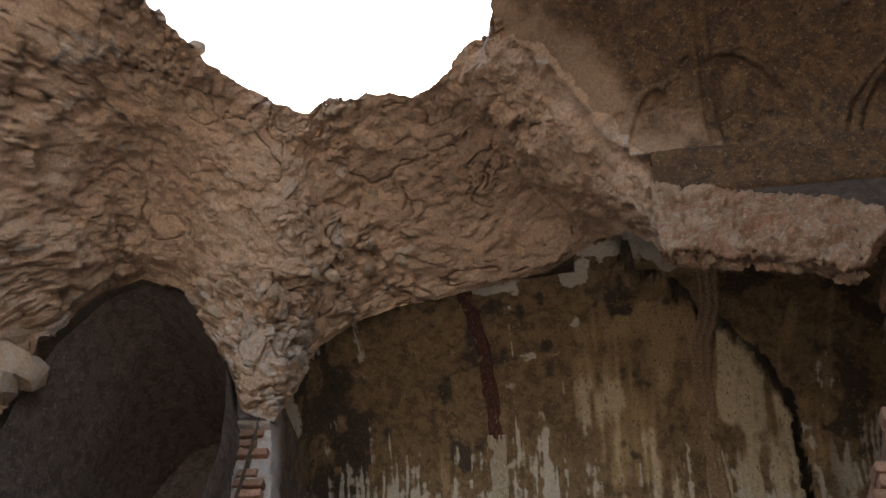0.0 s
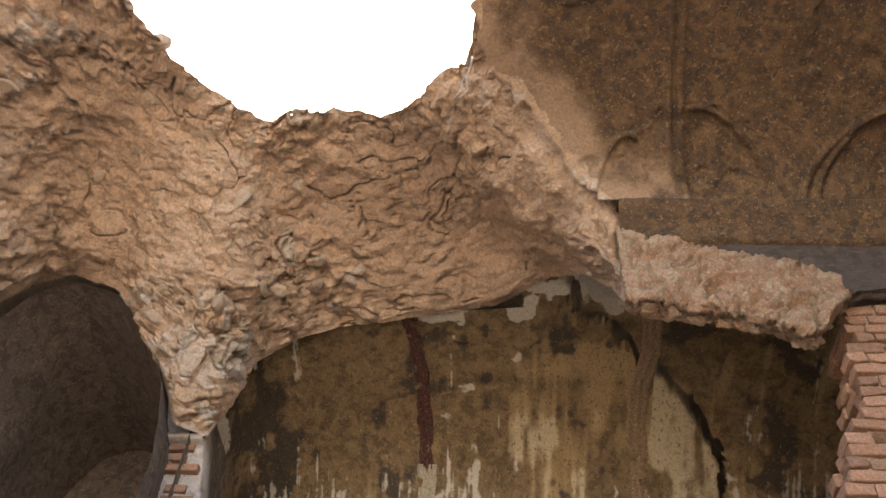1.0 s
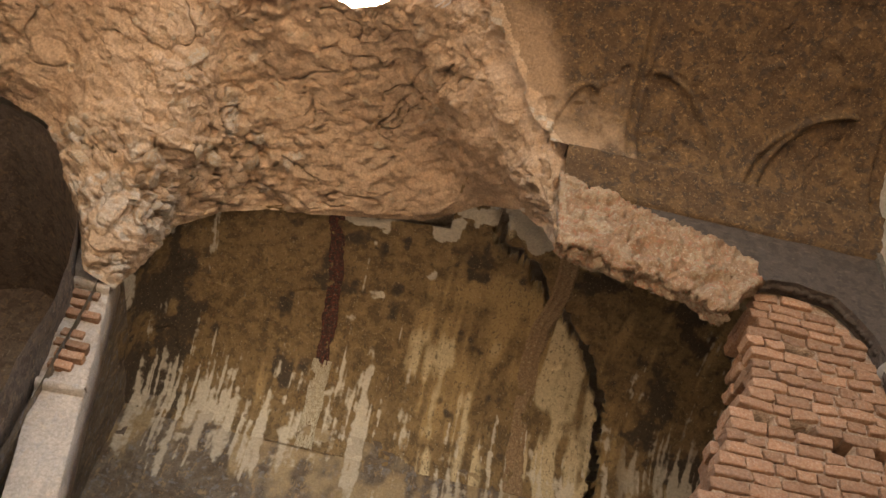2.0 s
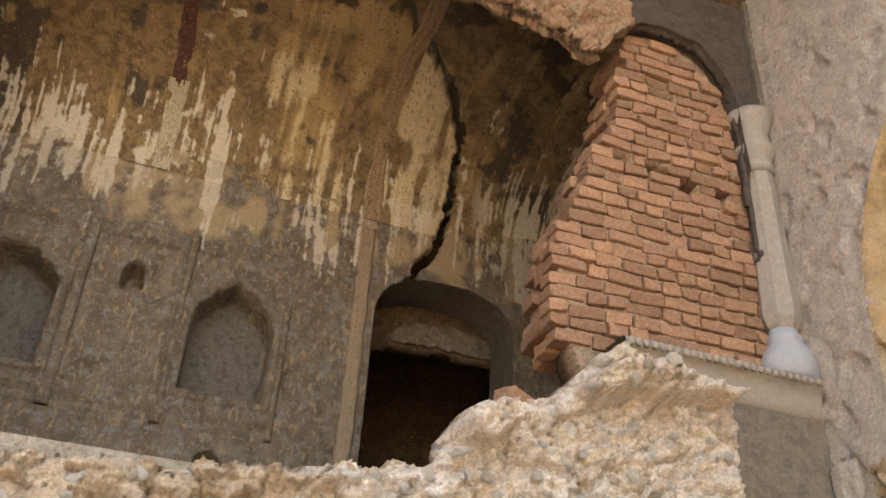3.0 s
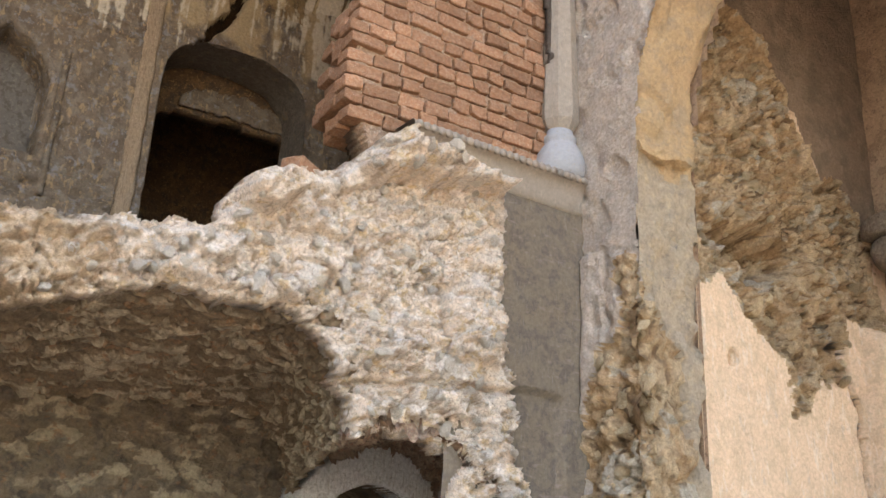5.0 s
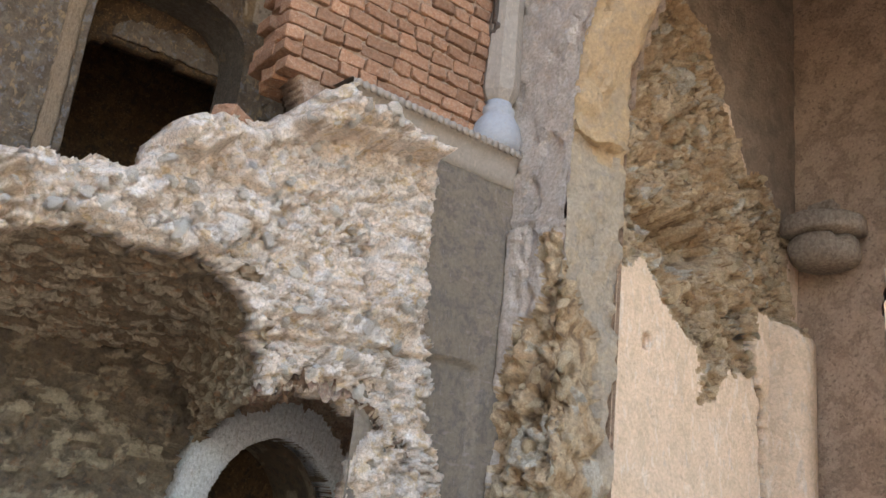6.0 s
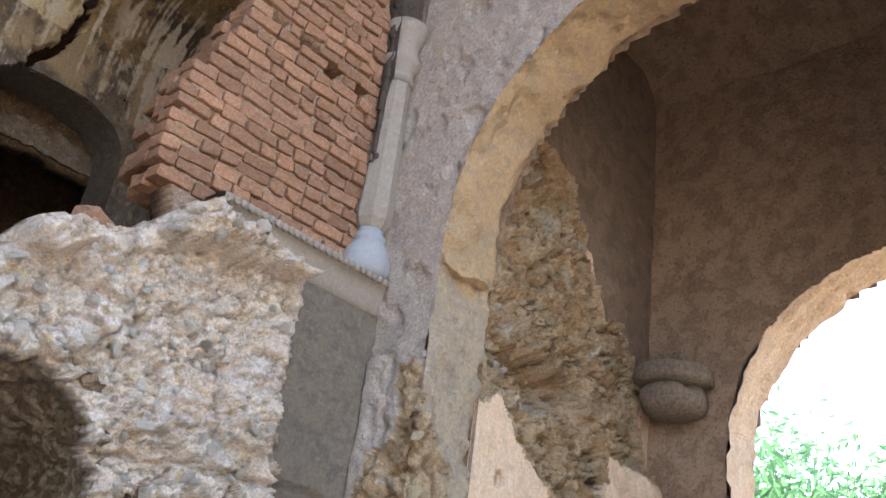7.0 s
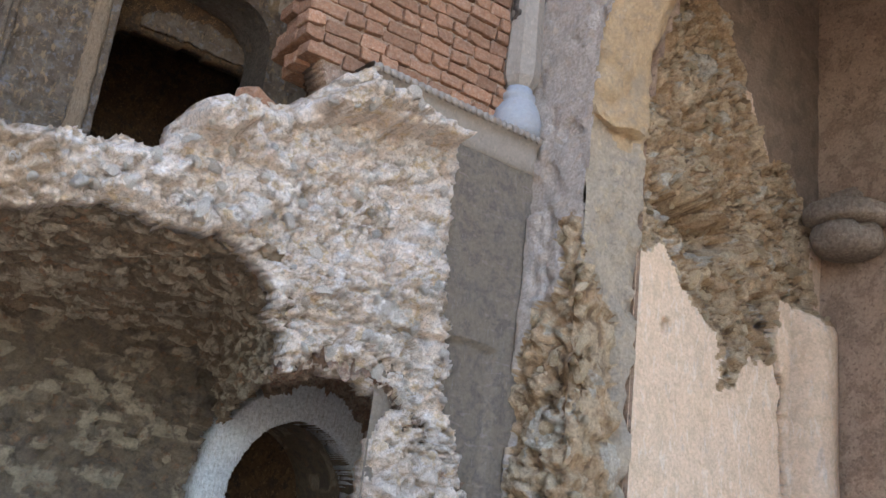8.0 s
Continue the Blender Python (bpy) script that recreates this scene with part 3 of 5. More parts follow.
# raised strips beside the doorway and the niches
for x0, x1, z0, z1, tilt_ in ((0.60, 0.71, 2.6, 5.34, 0.0), (-1.22, -1.14, 3.6, 4.9, 0.0), (-0.56, -0.50, 3.6, 4.95, 0.0), (0.14, 0.19, 3.6, 4.6, 0.0)):
    xs, zs = grid(x0, x1, z0, z1, 0.016)
    Q = stack(xs, BACK - 0.022, zs)
    Q[..., 1] += 0.012 * fbm(Q, 0.06, 3, 4) + 0.02 * (np.minimum(xs - x0, x1 - xs) < 0.012)
    Q[..., 0] += 0.006 * fbm(Q, 0.1, 3, 6)
    sheet("plaster_strip", Q, strip_plaster if x0 > 0.5 else paint_wall, back=(0, 0.05, 0), parent=wall_back, attrs={"drip": np.zeros_like(xs)})

# doorway: its reveal and the dim chamber behind
def reveal(name, pts, y0, y1, mat, parent=None, step=0.04, seed=0):
    line = np.array(pts, float)
    seg = np.r_[0, np.cumsum(np.hypot(*np.diff(line, axis=0).T))]
    s = np.linspace(0, seg[-1], int(seg[-1] / step) + 2)
    px_, pz_ = np.interp(s, seg, line[:, 0]), np.interp(s, seg, line[:, 1])
    ys = np.linspace(y0, y1, max(2, int(abs(y1 - y0) / step) + 1))
    Q = stack(px_[:, None], ys[None, :], pz_[:, None])
    Q = Q + 0.008 * np.stack([fbm(Q + k, 0.12, 3, seed + k) for k in range(3)], -1)
    return sheet(name, Q, mat, parent=parent, attrs={"stone": hashed(np.floor(Q[..., 0] * 9), np.floor(Q[..., 1] * 9), np.floor(Q[..., 2] * 9), 3), "drip": np.zeros(Q.shape[:2])})


reveal("doorway_reveal", door_shape, BACK - 0.01, BACK + 0.42, plaster_grey, wall_back, 0.03)
# far chamber: an inner wall with a lintel seen through the doorway
X, Z = grid(0.2, 3.2, 2.5, 6.0, 0.03)
P = stack(X, 7.5, Z)
P[..., 1] += 0.02 * fbm(P, 0.3, 4, 2)
sheet("wall_chamber", P, plaster_brown)["kind"] = "structure"
P = stack(X, 6.02, Z)
P[..., 1] += 0.01 * fbm(P, 0.2, 3, 2)
inner = arch(1.42, 4.55, 0.56, 0.12, 2.0, power=2.6)
ch = sheet("wall_chamber_front", P, plaster_brown, keep=quad_centre(outline(X, Z, inner)) > 0, back=(0, 0.12, 0))
ch["kind"] = "structure"
X, Z = grid(1.0, 1.86, 4.69, 4.93, 0.012)
P = stack(X, 5.99, Z)
P[..., 1] += 0.012 * fbm(P, 0.05, 3, 2)
lin = sheet("lintel_patch", P, paint_wall, keep=quad_centre(outline(X, Z, arch(1.43, 4.76, 0.40, 0.13, 4.70)) + 0.02 * fbm(P, 0.06, 3, 9)) < 0, back=(0, 0.02, 0), parent=ch)

# upper room: vault that leans forward from the back wall, and its side walls
VX, VW, VZ, VH, VY = 0.08, 2.27, 5.42, 1.06, 4.15
A, B = np.meshgrid(np.linspace(-math.pi / 2, math.pi / 2, 460), np.linspace(0, 1, 250), indexing="ij")
bend = np.clip((B - 0.28) / 0.72, 0, 1) * math.pi / 2
yy = np.where(B < 0.28, 3.25 + (VY - 3.25) * B / 0.28, VY + (BACK - VY) * np.sin(bend))
P = stack(VX + VW * np.sin(A), yy, VZ + VH * np.cos(A) ** 0.55 * np.cos(bend) ** 0.8)
amount = 0.012 * fbm(P, 0.4, 5, 4) - 0.012 * ramp(fbm(P, 0.2, 4, 6), 0.2, 0.45)
share = 1 - np.clip((B - 0.28) / 0.72, 0, 1)
run_up = share * 1.9 + np.clip(VY - yy, 0, 1)
VCRACK = [(1.22, -0.1), (1.24, 0.0), (1.25, 0.15), (1.26, 0.38), (1.24, 0.62), (1.22, 0.88), (1.13, 1.02), (1.0, 1.25), (0.89, 1.31), (0.73, 1.45), (0.65, 1.5), (0.5, 1.65), (0.43, 1.76), (0.2, 1.84), (0.13, 2.01), (0.1, 2.15), (-0.05, 2.28)]
vault_gap = crack_depth(P[..., 0], run_up, VCRACK, 0.042, P, 15)
amount = amount - 0.14 * vault_gap
px_ = P[..., 0]
patchy = fbm(P, 0.45, 5, 16)
streaky = value_noise(P * np.array([13, 2, 1.3]), 26) + 0.6 * value_noise(P * np.array([34, 4, 3.5]), 27) + 0.6 * fbm(P, 0.2, 4, 28)
crack_x = np.interp(run_up, [-0.1, 0.38, 0.88, 1.02, 1.25, 1.45, 1.65, 1.8], [1.22, 1.26, 1.22, 1.13, 1.0, 0.73, 0.5, 0.3])
between = ramp(px_, 0.70, 0.76) * ramp(crack_x - px_, -0.02, 0.04)
yellow = 0.4 * streaky + 0.8 * np.exp(-((px_ - 0.2) / 0.6) ** 2) * ramp(share, 0.0, 0.2) * (1 - 0.8 * ramp(share, 0.75, 0.95)) + 0.35 * patchy + 0.5 * np.exp(-((px_ - 1.3) / 0.25) ** 2) * (1 - ramp(share, 0.4, 0.7))
pale = between * (0.75 + 0.35 * streaky) + 0.8 * np.exp(-((px_ - 0.1) / 0.75) ** 2) * (1 - ramp(share, 0.4, 0.75)) * (0.6 + 0.8 * streaky) + 0.45 * ramp(px_, 1.2, 1.3) * (0.2 + streaky) * (1 - ramp(share, 0.3, 0.6)) + 0.55 * ramp(px_, -0.35, 0.1) * ramp(share, 0.9, 0.99) * (0.6 + fbm(P, 0.2, 4, 29))
lip = np.exp(-(line_distance(px_, run_up, VCRACK) / 0.07) ** 2)
pale = pale + 0.25 * lip * (0.7 + streaky)
# West end: an unbuilt squinch hollow, its darkness put into the soot colour.
soot = (-0.25 * lip - 0.3 * np.exp(-((px_ - 0.1) / 0.7) ** 2) * (1 - ramp(share, 0.5, 0.8)) + 0.75 * ramp(px_, -1.5, -2.1) + 0.34 * ramp(px_, 1.3, 1.6) * ramp(share, 0.05, 0.3) + 0.22 * ramp(share, 0.78, 0.95) * (1 - ramp(share, 0.95, 1.0)) + 0.4 * np.exp(-((px_ - 0.45) / 0.16) ** 2 - ((share - 0.85) / 0.1) ** 2)
        + 0.4 * np.exp(-((px_ - 0.95) / 0.2) ** 2 - ((share - 0.88) / 0.13) ** 2) + 0.6 * fbm(P, 0.3, 5, 18, 0.6) - 0.25 * streaky - 0.55 * between * (1 - ramp(share, 0.5, 0.8)))
drip = np.maximum(np.maximum(drips(P, 5.60, 0.66), 0.7 * drips(P + np.array([0.4, 0, 0]), 5.85, 0.4) * ramp(px_, 1.2, 1.6)), 0.9 * ramp(fbm(P, 0.22, 4, 19) + 1.2 * ramp(share, 0.86, 1.0) - 0.7 * np.abs(px_ + 0.75), 0.55, 0.7))
P = push(P, amount, (0, 3, 4))
front = np.where(P[..., 0] > -0.2, 3.3, 4.18 + 0.03 * fbm(P, 0.15, 3, 9))
vault = sheet("ceiling_painted_vault", P, paint_vault, keep=(quad_centre(P[..., 1] - front) > 0) & (quad_centre(vault_gap) < 0.6), attrs={"drip": drip, "yellow": yellow, "soot": soot, "pale": pale})
tagged(vault, "soot-blackened ochre painted vault with a long crack", "vault", kind="structure")


def ribbon(name, pts, width, mat, seed, parent=None, lift=0.015, lo=0.0, hi=1.0):
    """A painted or moulded band laid up the vault over the back wall, from (x, share of the height)."""
    b = np.linspace(lo, hi, 70)
    line = np.array(pts, float)
    cx = np.interp(b, line[:, 1], line[:, 0])
    w = np.linspace(-0.5, 0.5, 13)
    bd = (math.pi / 2) * (1 - b)
    a = np.arcsin(np.clip((cx - VX) / VW, -1, 1))
    Q = stack(cx[:, None] + w[None, :] * width, (VY + (BACK - VY) * np.sin(bd))[:, None], (VZ + VH * np.cos(a) ** 0.55 * np.cos(bd) ** 0.8)[:, None])
    flute = 0.5 + 0.5 * np.cos(w[None, :] * 6.28 * 2.5)
    Q = push(Q, lift * (0.4 + 0.6 * flute) * (1 - 0.9 * np.abs(w[None, :] * 2) ** 6) + 0.006 * fbm(Q, 0.05, 3, seed), (0, 3, 4))
    Q[..., 0] += 0.012 * fbm(Q, 0.12, 3, seed + 4)
    torn = fbm(Q, 0.09, 3, seed + 8) > -0.55
    return sheet(name, Q, mat, keep=quad_centre(torn.astype(float)) > 0.4, parent=parent, attrs={"drip": np.zeros(Q.shape[:2])})


paint_red = surface("dull_red_painted_band", (0.10, 0.04, 0.03), (((0.05, 0.035, 0.03), "noise", 0.12, 0.45, 0.6, 0.9), ((0.22, 0.06, 0.035), "noise", 0.1, 0.56, 0.62, 0.8), ((0.50, 0.40, 0.28), "noise", (0.03, 0.03, 0.1), 0.62, 0.67, 0.8)), bump=FINE)
paint_buff = surface("buff_painted_band", (0.33, 0.22, 0.13), (((0.18, 0.10, 0.06), "noise", (0.03, 0.03, 0.3), 0.5, 0.60, 0.8), ((0.48, 0.38, 0.25), "noise", 0.1, 0.56, 0.66, 0.6)), bump=FINE)
WEST_BAND = [(-0.88, 0), (-0.89, 0.29), (-0.91, 0.54), (-0.94, 0.76), (-1.0, 1)]
ribbon("painted_band", WEST_BAND, 0.11, paint_red, 2, vault, 0.012, 0.36, 1.0)
ribbon("painted_band", WEST_BAND, 0.13, paint_cream, 12, vault, 0.016, 0.0, 0.38)
ribbon("painted_band", [(0.67, 0), (0.65, 0.4), (0.62, 0.57), (0.64, 0.72), (0.70, 0.84), (0.67, 1)], 0.14, paint_buff, 3, vault, 0.012)

for x0, nm in ((-2.19, "wall_west_return"), (2.35, "wall_east_return")):
    Y, Z = grid(4.1 if x0 < 0 else 3.3, 5.6, 2.55, 5.6, 0.025)
    P = stack(x0, Y, Z)
    P[..., 0] += 0.012 * fbm(P, 0.3, 4, 5)
    tagged(sheet(nm, P, paint_wall, attrs={"drip": np.zeros_like(Y)}), "faded painted plaster side wall", "wall", kind="structure")

# the broken vault overhead: from the arches' edges to the ragged rim of the hole
FROM = [(-5.2, 3.3, 4.3), (-4.3, 3.6, 4.9), (-3.70, 3.75, 5.75), (-3.5, 3.8, 6.22), (-3.25, 3.8, 6.33), (-2.94, 3.8, 6.2), (-2.64, 3.85, 5.9), (-2.42, 3.95, 5.56), (-2.28, 4.05, 5.25), (-2.12, 4.15, 5.25),
        (-2.05, 4.2, 5.55), (-1.98, 4.2, 5.93), (-1.77, 4.2, 6.17), (-1.47, 4.2, 6.29), (-1.17, 4.2, 6.36), (-0.8, 4.18, 6.44), (-0.4, 4.15, 6.5), (-0.03, 3.86, 6.46), (0.17, 3.55, 6.1), (0.34, 3.12, 5.24),
        (0.40, 3.06, 5.8), (0.38, 3.0, 6.05), (0.26, 2.88, 6.34), (0.10, 2.68, 6.47), (-0.18, 2.42, 6.57), (-0.26, 2.0, 6.64), (-0.26, 1.0, 6.7), (-0.26, -0.4, 6.72)]
TO = [(-3.2, -0.4), (-2.9, 0.6), (-2.65, 1.3), (-2.48, 1.7), (-2.36, 1.95), (-2.29, 2.13), (-2.16, 2.31), (-2.0, 2.47), (-1.9, 2.57), (-1.83, 2.61),
      (-1.76, 2.64), (-1.71, 2.65), (-1.66, 2.61), (-1.55, 2.57), (-1.3, 2.56), (-1.05, 2.59), (-0.93, 2.56), (-0.78, 2.40), (-0.70, 2.33), (-0.60, 2.29),
      (-0.56, 2.27), (-0.55, 2.25), (-0.54, 2.22), (-0.53, 2.18), (-0.52, 2.12), (-0.49, 1.95), (-0.47, 1.0), (-0.5, -0.4)]
e, r = np.array(FROM), np.array(TO)
s = np.linspace(0, len(e) - 1, 560)
k = np.arange(len(e))
E3 = np.stack([np.interp(s, k, e[:, i]) for i in range(3)], -1)
R3 = np.stack([np.interp(s, k, r[:, 0]), np.interp(s, k, r[:, 1]), np.full(len(s), 6.75)], -1)
R3[:, :2] = np.array([-0.2, 0.0]) + (R3[:, :2] - np.array([-0.2, 0.0])) * 1.074
R3[:, :2] += 0.02 * np.stack([fbm(R3, 0.08, 3, 3), fbm(R3, 0.07, 3, 8)], -1)
rr = np.linspace(0, 1, 300)[None, :, None]
P = np.concatenate([E3[:, None, :2] + (R3 - E3)[:, None, :2] * (0.25 * (1 - np.cos(rr * math.pi / 2)) + 0.75 * rr), E3[:, None, 2:] + (R3 - E3)[:, None, 2:] * (0.4 * np.sin(rr * math.pi / 2) + 0.6 * rr)], -1)
# round off the fold beside the broken arch
blur = P.copy()
for k in range(-45, 46, 3):
    blur += np.roll(P, k, 0)
blur = (blur - P) / 31
soft_fold = (ramp(s, 15.5, 18.5) * ramp(s, 24.5, 22))[:, None] * ramp(rr[0, :, 0], 0.02, 0.3)[None, :] * ramp(rr[0, :, 0], 1.0, 0.9)[None, :]
P = P + (blur - P) * soft_fold[..., None]
h, st, mud = bedded(P, 0.36, 0.12, 0.05, 11, 0.38)
smooth_patch = 0.9 * ramp(fbm(P, 0.8, 4, 31), -0.25, 0.2) * ramp(P[..., 2], 5.5, 6.0)
h = h * (1 - 0.8 * smooth_patch) + 0.09 * fbm(P, 0.7, 5, 12, 0.55) + 0.012 * fbm(P, 0.06, 3, 13)
for seam in range(4):
    h = h - 0.05 * (1 - ramp(np.abs(fbm(P, 0.9, 4, 160 + seam, 0.6)), 0.0, 0.02)) * (fbm(P, 0.8, 2, 170 + seam) > 0.0)
ends = ramp(rr[..., 0], 0, 0.05)
over_cove = ramp(s, 19.3, 20.5)[:, None] * ramp(rr[..., 0], 0.75, 0.35)
P = push(P, h * (0.45 + 0.55 * ends) * (0.35 + 0.65 * ramp(P[..., 2], 5.2, 5.9)) * (1 - 0.7 * over_cove) - 0.05 * over_cove, HALL)
broken_vault = sheet("ceiling_broken_vault", P, rubble_tan, attrs={"stone": st * (1 - smooth_patch), "joint": mud * (1 - smooth_patch)})
tagged(broken_vault, "collapsed tan rubble vault with a ragged hole to the sky", "vault", kind="structure")
# the roof's thickness round the hole
up = np.linspace(0, 0.3, 8)[None, :, None]
VAULT_PTS = P
away = P[:, -1:, :] - np.array([-1.3, 1.0, 0])
away[..., 2] = 0
away = away / np.linalg.norm(away, axis=-1, keepdims=True) + np.array([0, 0, 0.75])
P = P[:, -1:, :] + up * away
P = P + 0.02 * np.stack([fbm(P + 3 * i, 0.09, 3, 50 + i) for i in range(3)], -1) * (up > 0)
tagged(sheet("roof_edge", P, rubble_tan, attrs={"stone": hashed(np.floor(P[..., 0] * 11), np.floor(P[..., 1] * 11), np.floor(P[..., 2] * 11), 5)}), "broken edge of the roof", "roof", kind="structure")

# stucco cove over the cornice
X, T = np.meshgrid(np.linspace(-0.75, 2.3, 310), np.linspace(0, radians(86), 170), indexing="ij")
P = stack(X, 2.93 - 1.7 * (1 - np.cos(T)), 6.0 + 0.62 * np.sin(T))
arc = 1.75 * T
amount = 0.012 * fbm(P, 0.25, 5, 21) - 0.014 * ramp(fbm(P, 0.3, 4, 22), 0.2, 0.35)
for xr in (0.62, 0.69, 2.1):
    amount = amount + 0.022 * (1 - ramp(np.abs(X - xr + 0.03 * arc), 0.012, 0.026))
for cx_, w_, s_ in ((0.70, 0.50, 1), (1.93, 0.52, -1), (1.93, 0.60, -1)):
    sd = outline(X, arc, arch(cx_, 0.0, w_, 1.2, -0.6, 24))
    side = ramp((X - cx_) * s_, 0.0, 0.02)
    amount = amount + side * (0.022 * (1 - ramp(np.abs(sd), 0.014, 0.032)) - 0.012 * (1 - ramp(sd, -0.02, 0.0)))
sd = outline(X, arc, arch(0.36, 0.0, 0.20, 0.95, -0.6, 24))
amount = amount + 0.022 * (1 - ramp(np.abs(sd), 0.014, 0.032)) * (X < 0.42)
left = np.interp(P[..., 1], [1.2, 2.0, 2.3, 2.53, 2.69, 2.85, 2.93], [-0.52, -0.52, -0.47, -0.22, -0.07, 0.04, 0.17])
cove = sheet("ceiling_stucco_cove", push(P, amount, HALL), [plaster_brown, rubble_tan], keep=quad_centre(X - left + 0.03 * fbm(P, 0.1, 3, 7)) > 0,
             which=quad_centre(X - left - 0.06 + 0.10 * fbm(P, 0.25, 4, 17, 0.6)) < 0, attrs={"stone": hashed(np.floor(X * 13), np.floor(arc * 13), np.zeros_like(X), 2), "worn": ramp(0.40 + 0.3 * fbm(P, 0.3, 5, 18, 0.6) - (X - left), -0.25, 0.5)})
tagged(cove, "sooty brown stucco cove with raised arch mouldings", "vault", kind="structure")

# wall over the brick infill: cornice, plain band, broken arch edge
FACE = 3.05
cornice = sheet("cornice", profile_run([(3.1, 6.03), (2.92, 6.02), (2.90, 5.985), (2.94, 5.96), (2.955, 5.90), (2.985, 5.89), (2.985, 5.83), (3.02, 5.81), (3.02, 5.77), (3.1, 5.76)], 0.30, 2.2, 0.02, 0.006, 3), plaster_brown)
tagged(cornice, "soot-darkened moulded plaster cornice", "cornice", kind="structure")
X, Z = grid(0.28, 2.24, 4.0, 5.85, 0.0125)
P = stack(X, FACE, Z)
lower = np.interp(X, [0.28, 0.36, 0.76, 1.0, 1.13, 1.2, 1.36, 1.45, 1.6, 1.8, 1.9, 1.97, 2.0, 2.01], [5.24, 5.21, 5.16, 5.07, 4.98, 5.05, 5.26, 5.33, 5.345, 5.31, 5.2, 5.08, 4.9, 4.0])
upper = np.interp(X, [0.28, 0.38, 0.67, 1.03, 1.37, 1.42], [5.86, 5.81, 5.70, 5.61, 5.47, 5.2])
ragged = 0.03 * fbm(P, 0.1, 4, 61) * (X < 1.35)
is_rub = Z < upper + ragged
h, st, mud = bedded(P, 0.16, 0.05, 0.035, 62)
bead = (np.abs(Z - lower - 0.035) < 0.022) & (X > 1.42)
P[..., 1] += np.where(is_rub & (X < 1.42), -0.05 - h, 0.006 * fbm(P, 0.2, 4, 63)) - 0.02 * bead
spandrel = sheet("wall_over_arch", P, [plaster_band, rubble_warm], keep=quad_centre(Z - lower - ragged) > 0, which=quad_centre((is_rub & (X < 1.42)).astype(float)) > 0.5, back=(0, 0.03, 0), attrs={"stone": st}, smooth=True)
tagged(spandrel, "grey plaster band over a broken arch with bare rubble", "wall", kind="structure")

xs = np.linspace(0.28, 2.02, 170)
lw = np.interp(xs, [0.28, 0.36, 0.76, 1.0, 1.13, 1.2, 1.36, 1.45, 1.6, 1.8, 1.9, 1.97, 2.0, 2.02], [5.24, 5.21, 5.16, 5.07, 4.98, 5.05, 5.26, 5.33, 5.345, 5.31, 5.2, 5.08, 4.9, 4.5])
P = stack(xs[:, None], np.linspace(3.01, 3.11, 12)[None, :], lw[:, None] + 0.012)
h, st = rubble(P, 0.13, 0.05, 0.03, 64)
P = push(P, np.where(xs[:, None] < 1.4, h, 0.006 * fbm(P, 0.1, 3, 65)), (1.2, 3.2, 3.5))
under = sheet("arch_underside", P, [plaster_band, rubble_warm], which=quad_centre(np.broadcast_to(xs[:, None], st.shape)) < 1.4, attrs={"stone": st}, parent=spandrel)

# broken lower wall: bare rubble section over the lower arch
X, Z = grid(-2.6, 2.0, 1.55, 3.42, 0.0085)
P = stack(X, 2.95, Z)
SECTION = [(-2.6, 2.42), (-1.0, 2.48), (-0.59, 2.52), (-0.11, 2.60), (0.18, 2.65), (0.44, 2.72), (0.47, 2.86), (0.67, 2.97), (0.91, 3.08), (1.05, 3.22), (1.18, 3.31), (1.22, 3.2), (1.5, 3.2), (1.67, 3.17), (1.74, 3.07), (1.72, 2.82), (1.69, 2.66),
           (1.76, 2.39), (1.79, 2.1), (1.87, 1.9), (1.97, 1.66), (1.86, 1.66), (1.77, 1.80), (1.70, 1.87), (1.60, 1.93), (1.50, 2.0), (1.37, 2.055), (1.18, 2.045), (1.03, 2.005), (1.0, 2.13), (0.96, 2.29), (0.86, 2.41), (0.69, 2.46), (0.34, 2.43), (0.12, 2.40), (-0.05, 2.34), (-0.21, 2.27), (-0.52, 2.28), (-1.0, 2.22), (-1.6, 2.0), (-2.6, 1.6)]
sd = outline(X, Z, SECTION) + 0.022 * fbm(P, 0.09, 3, 71)
h, st, mud = bedded(P * np.array([0.85, 1, 1.15]), 0.13, 0.045, 0.042, 72, 0.4)
h = h + 0.05 * fbm(P, 0.4, 3, 73) + 0.06 * ramp(Z, 2.9, 3.25) * (X > 0.5) + 0.03 * ramp(X, 1.0, 0.4)
slot = line_distance(X, Z, [(1.385, 2.66), (1.40, 2.37)])
h = h - 0.09 * (1 - ramp(slot, 0.006, 0.02)) + 0.03 * (1 - ramp(outline(X, Z, [(1.41, 2.36), (1.66, 2.36), (1.62, 2.7), (1.41, 2.72)]), -0.02, 0.02))
h = h - 0.05 * (1 - ramp(line_distance(X, Z + 0.015 * fbm(P, 0.1, 3, 4), [(1.0, 2.2), (1.3, 2.26), (1.75, 2.28)]), 0.004, 0.015))
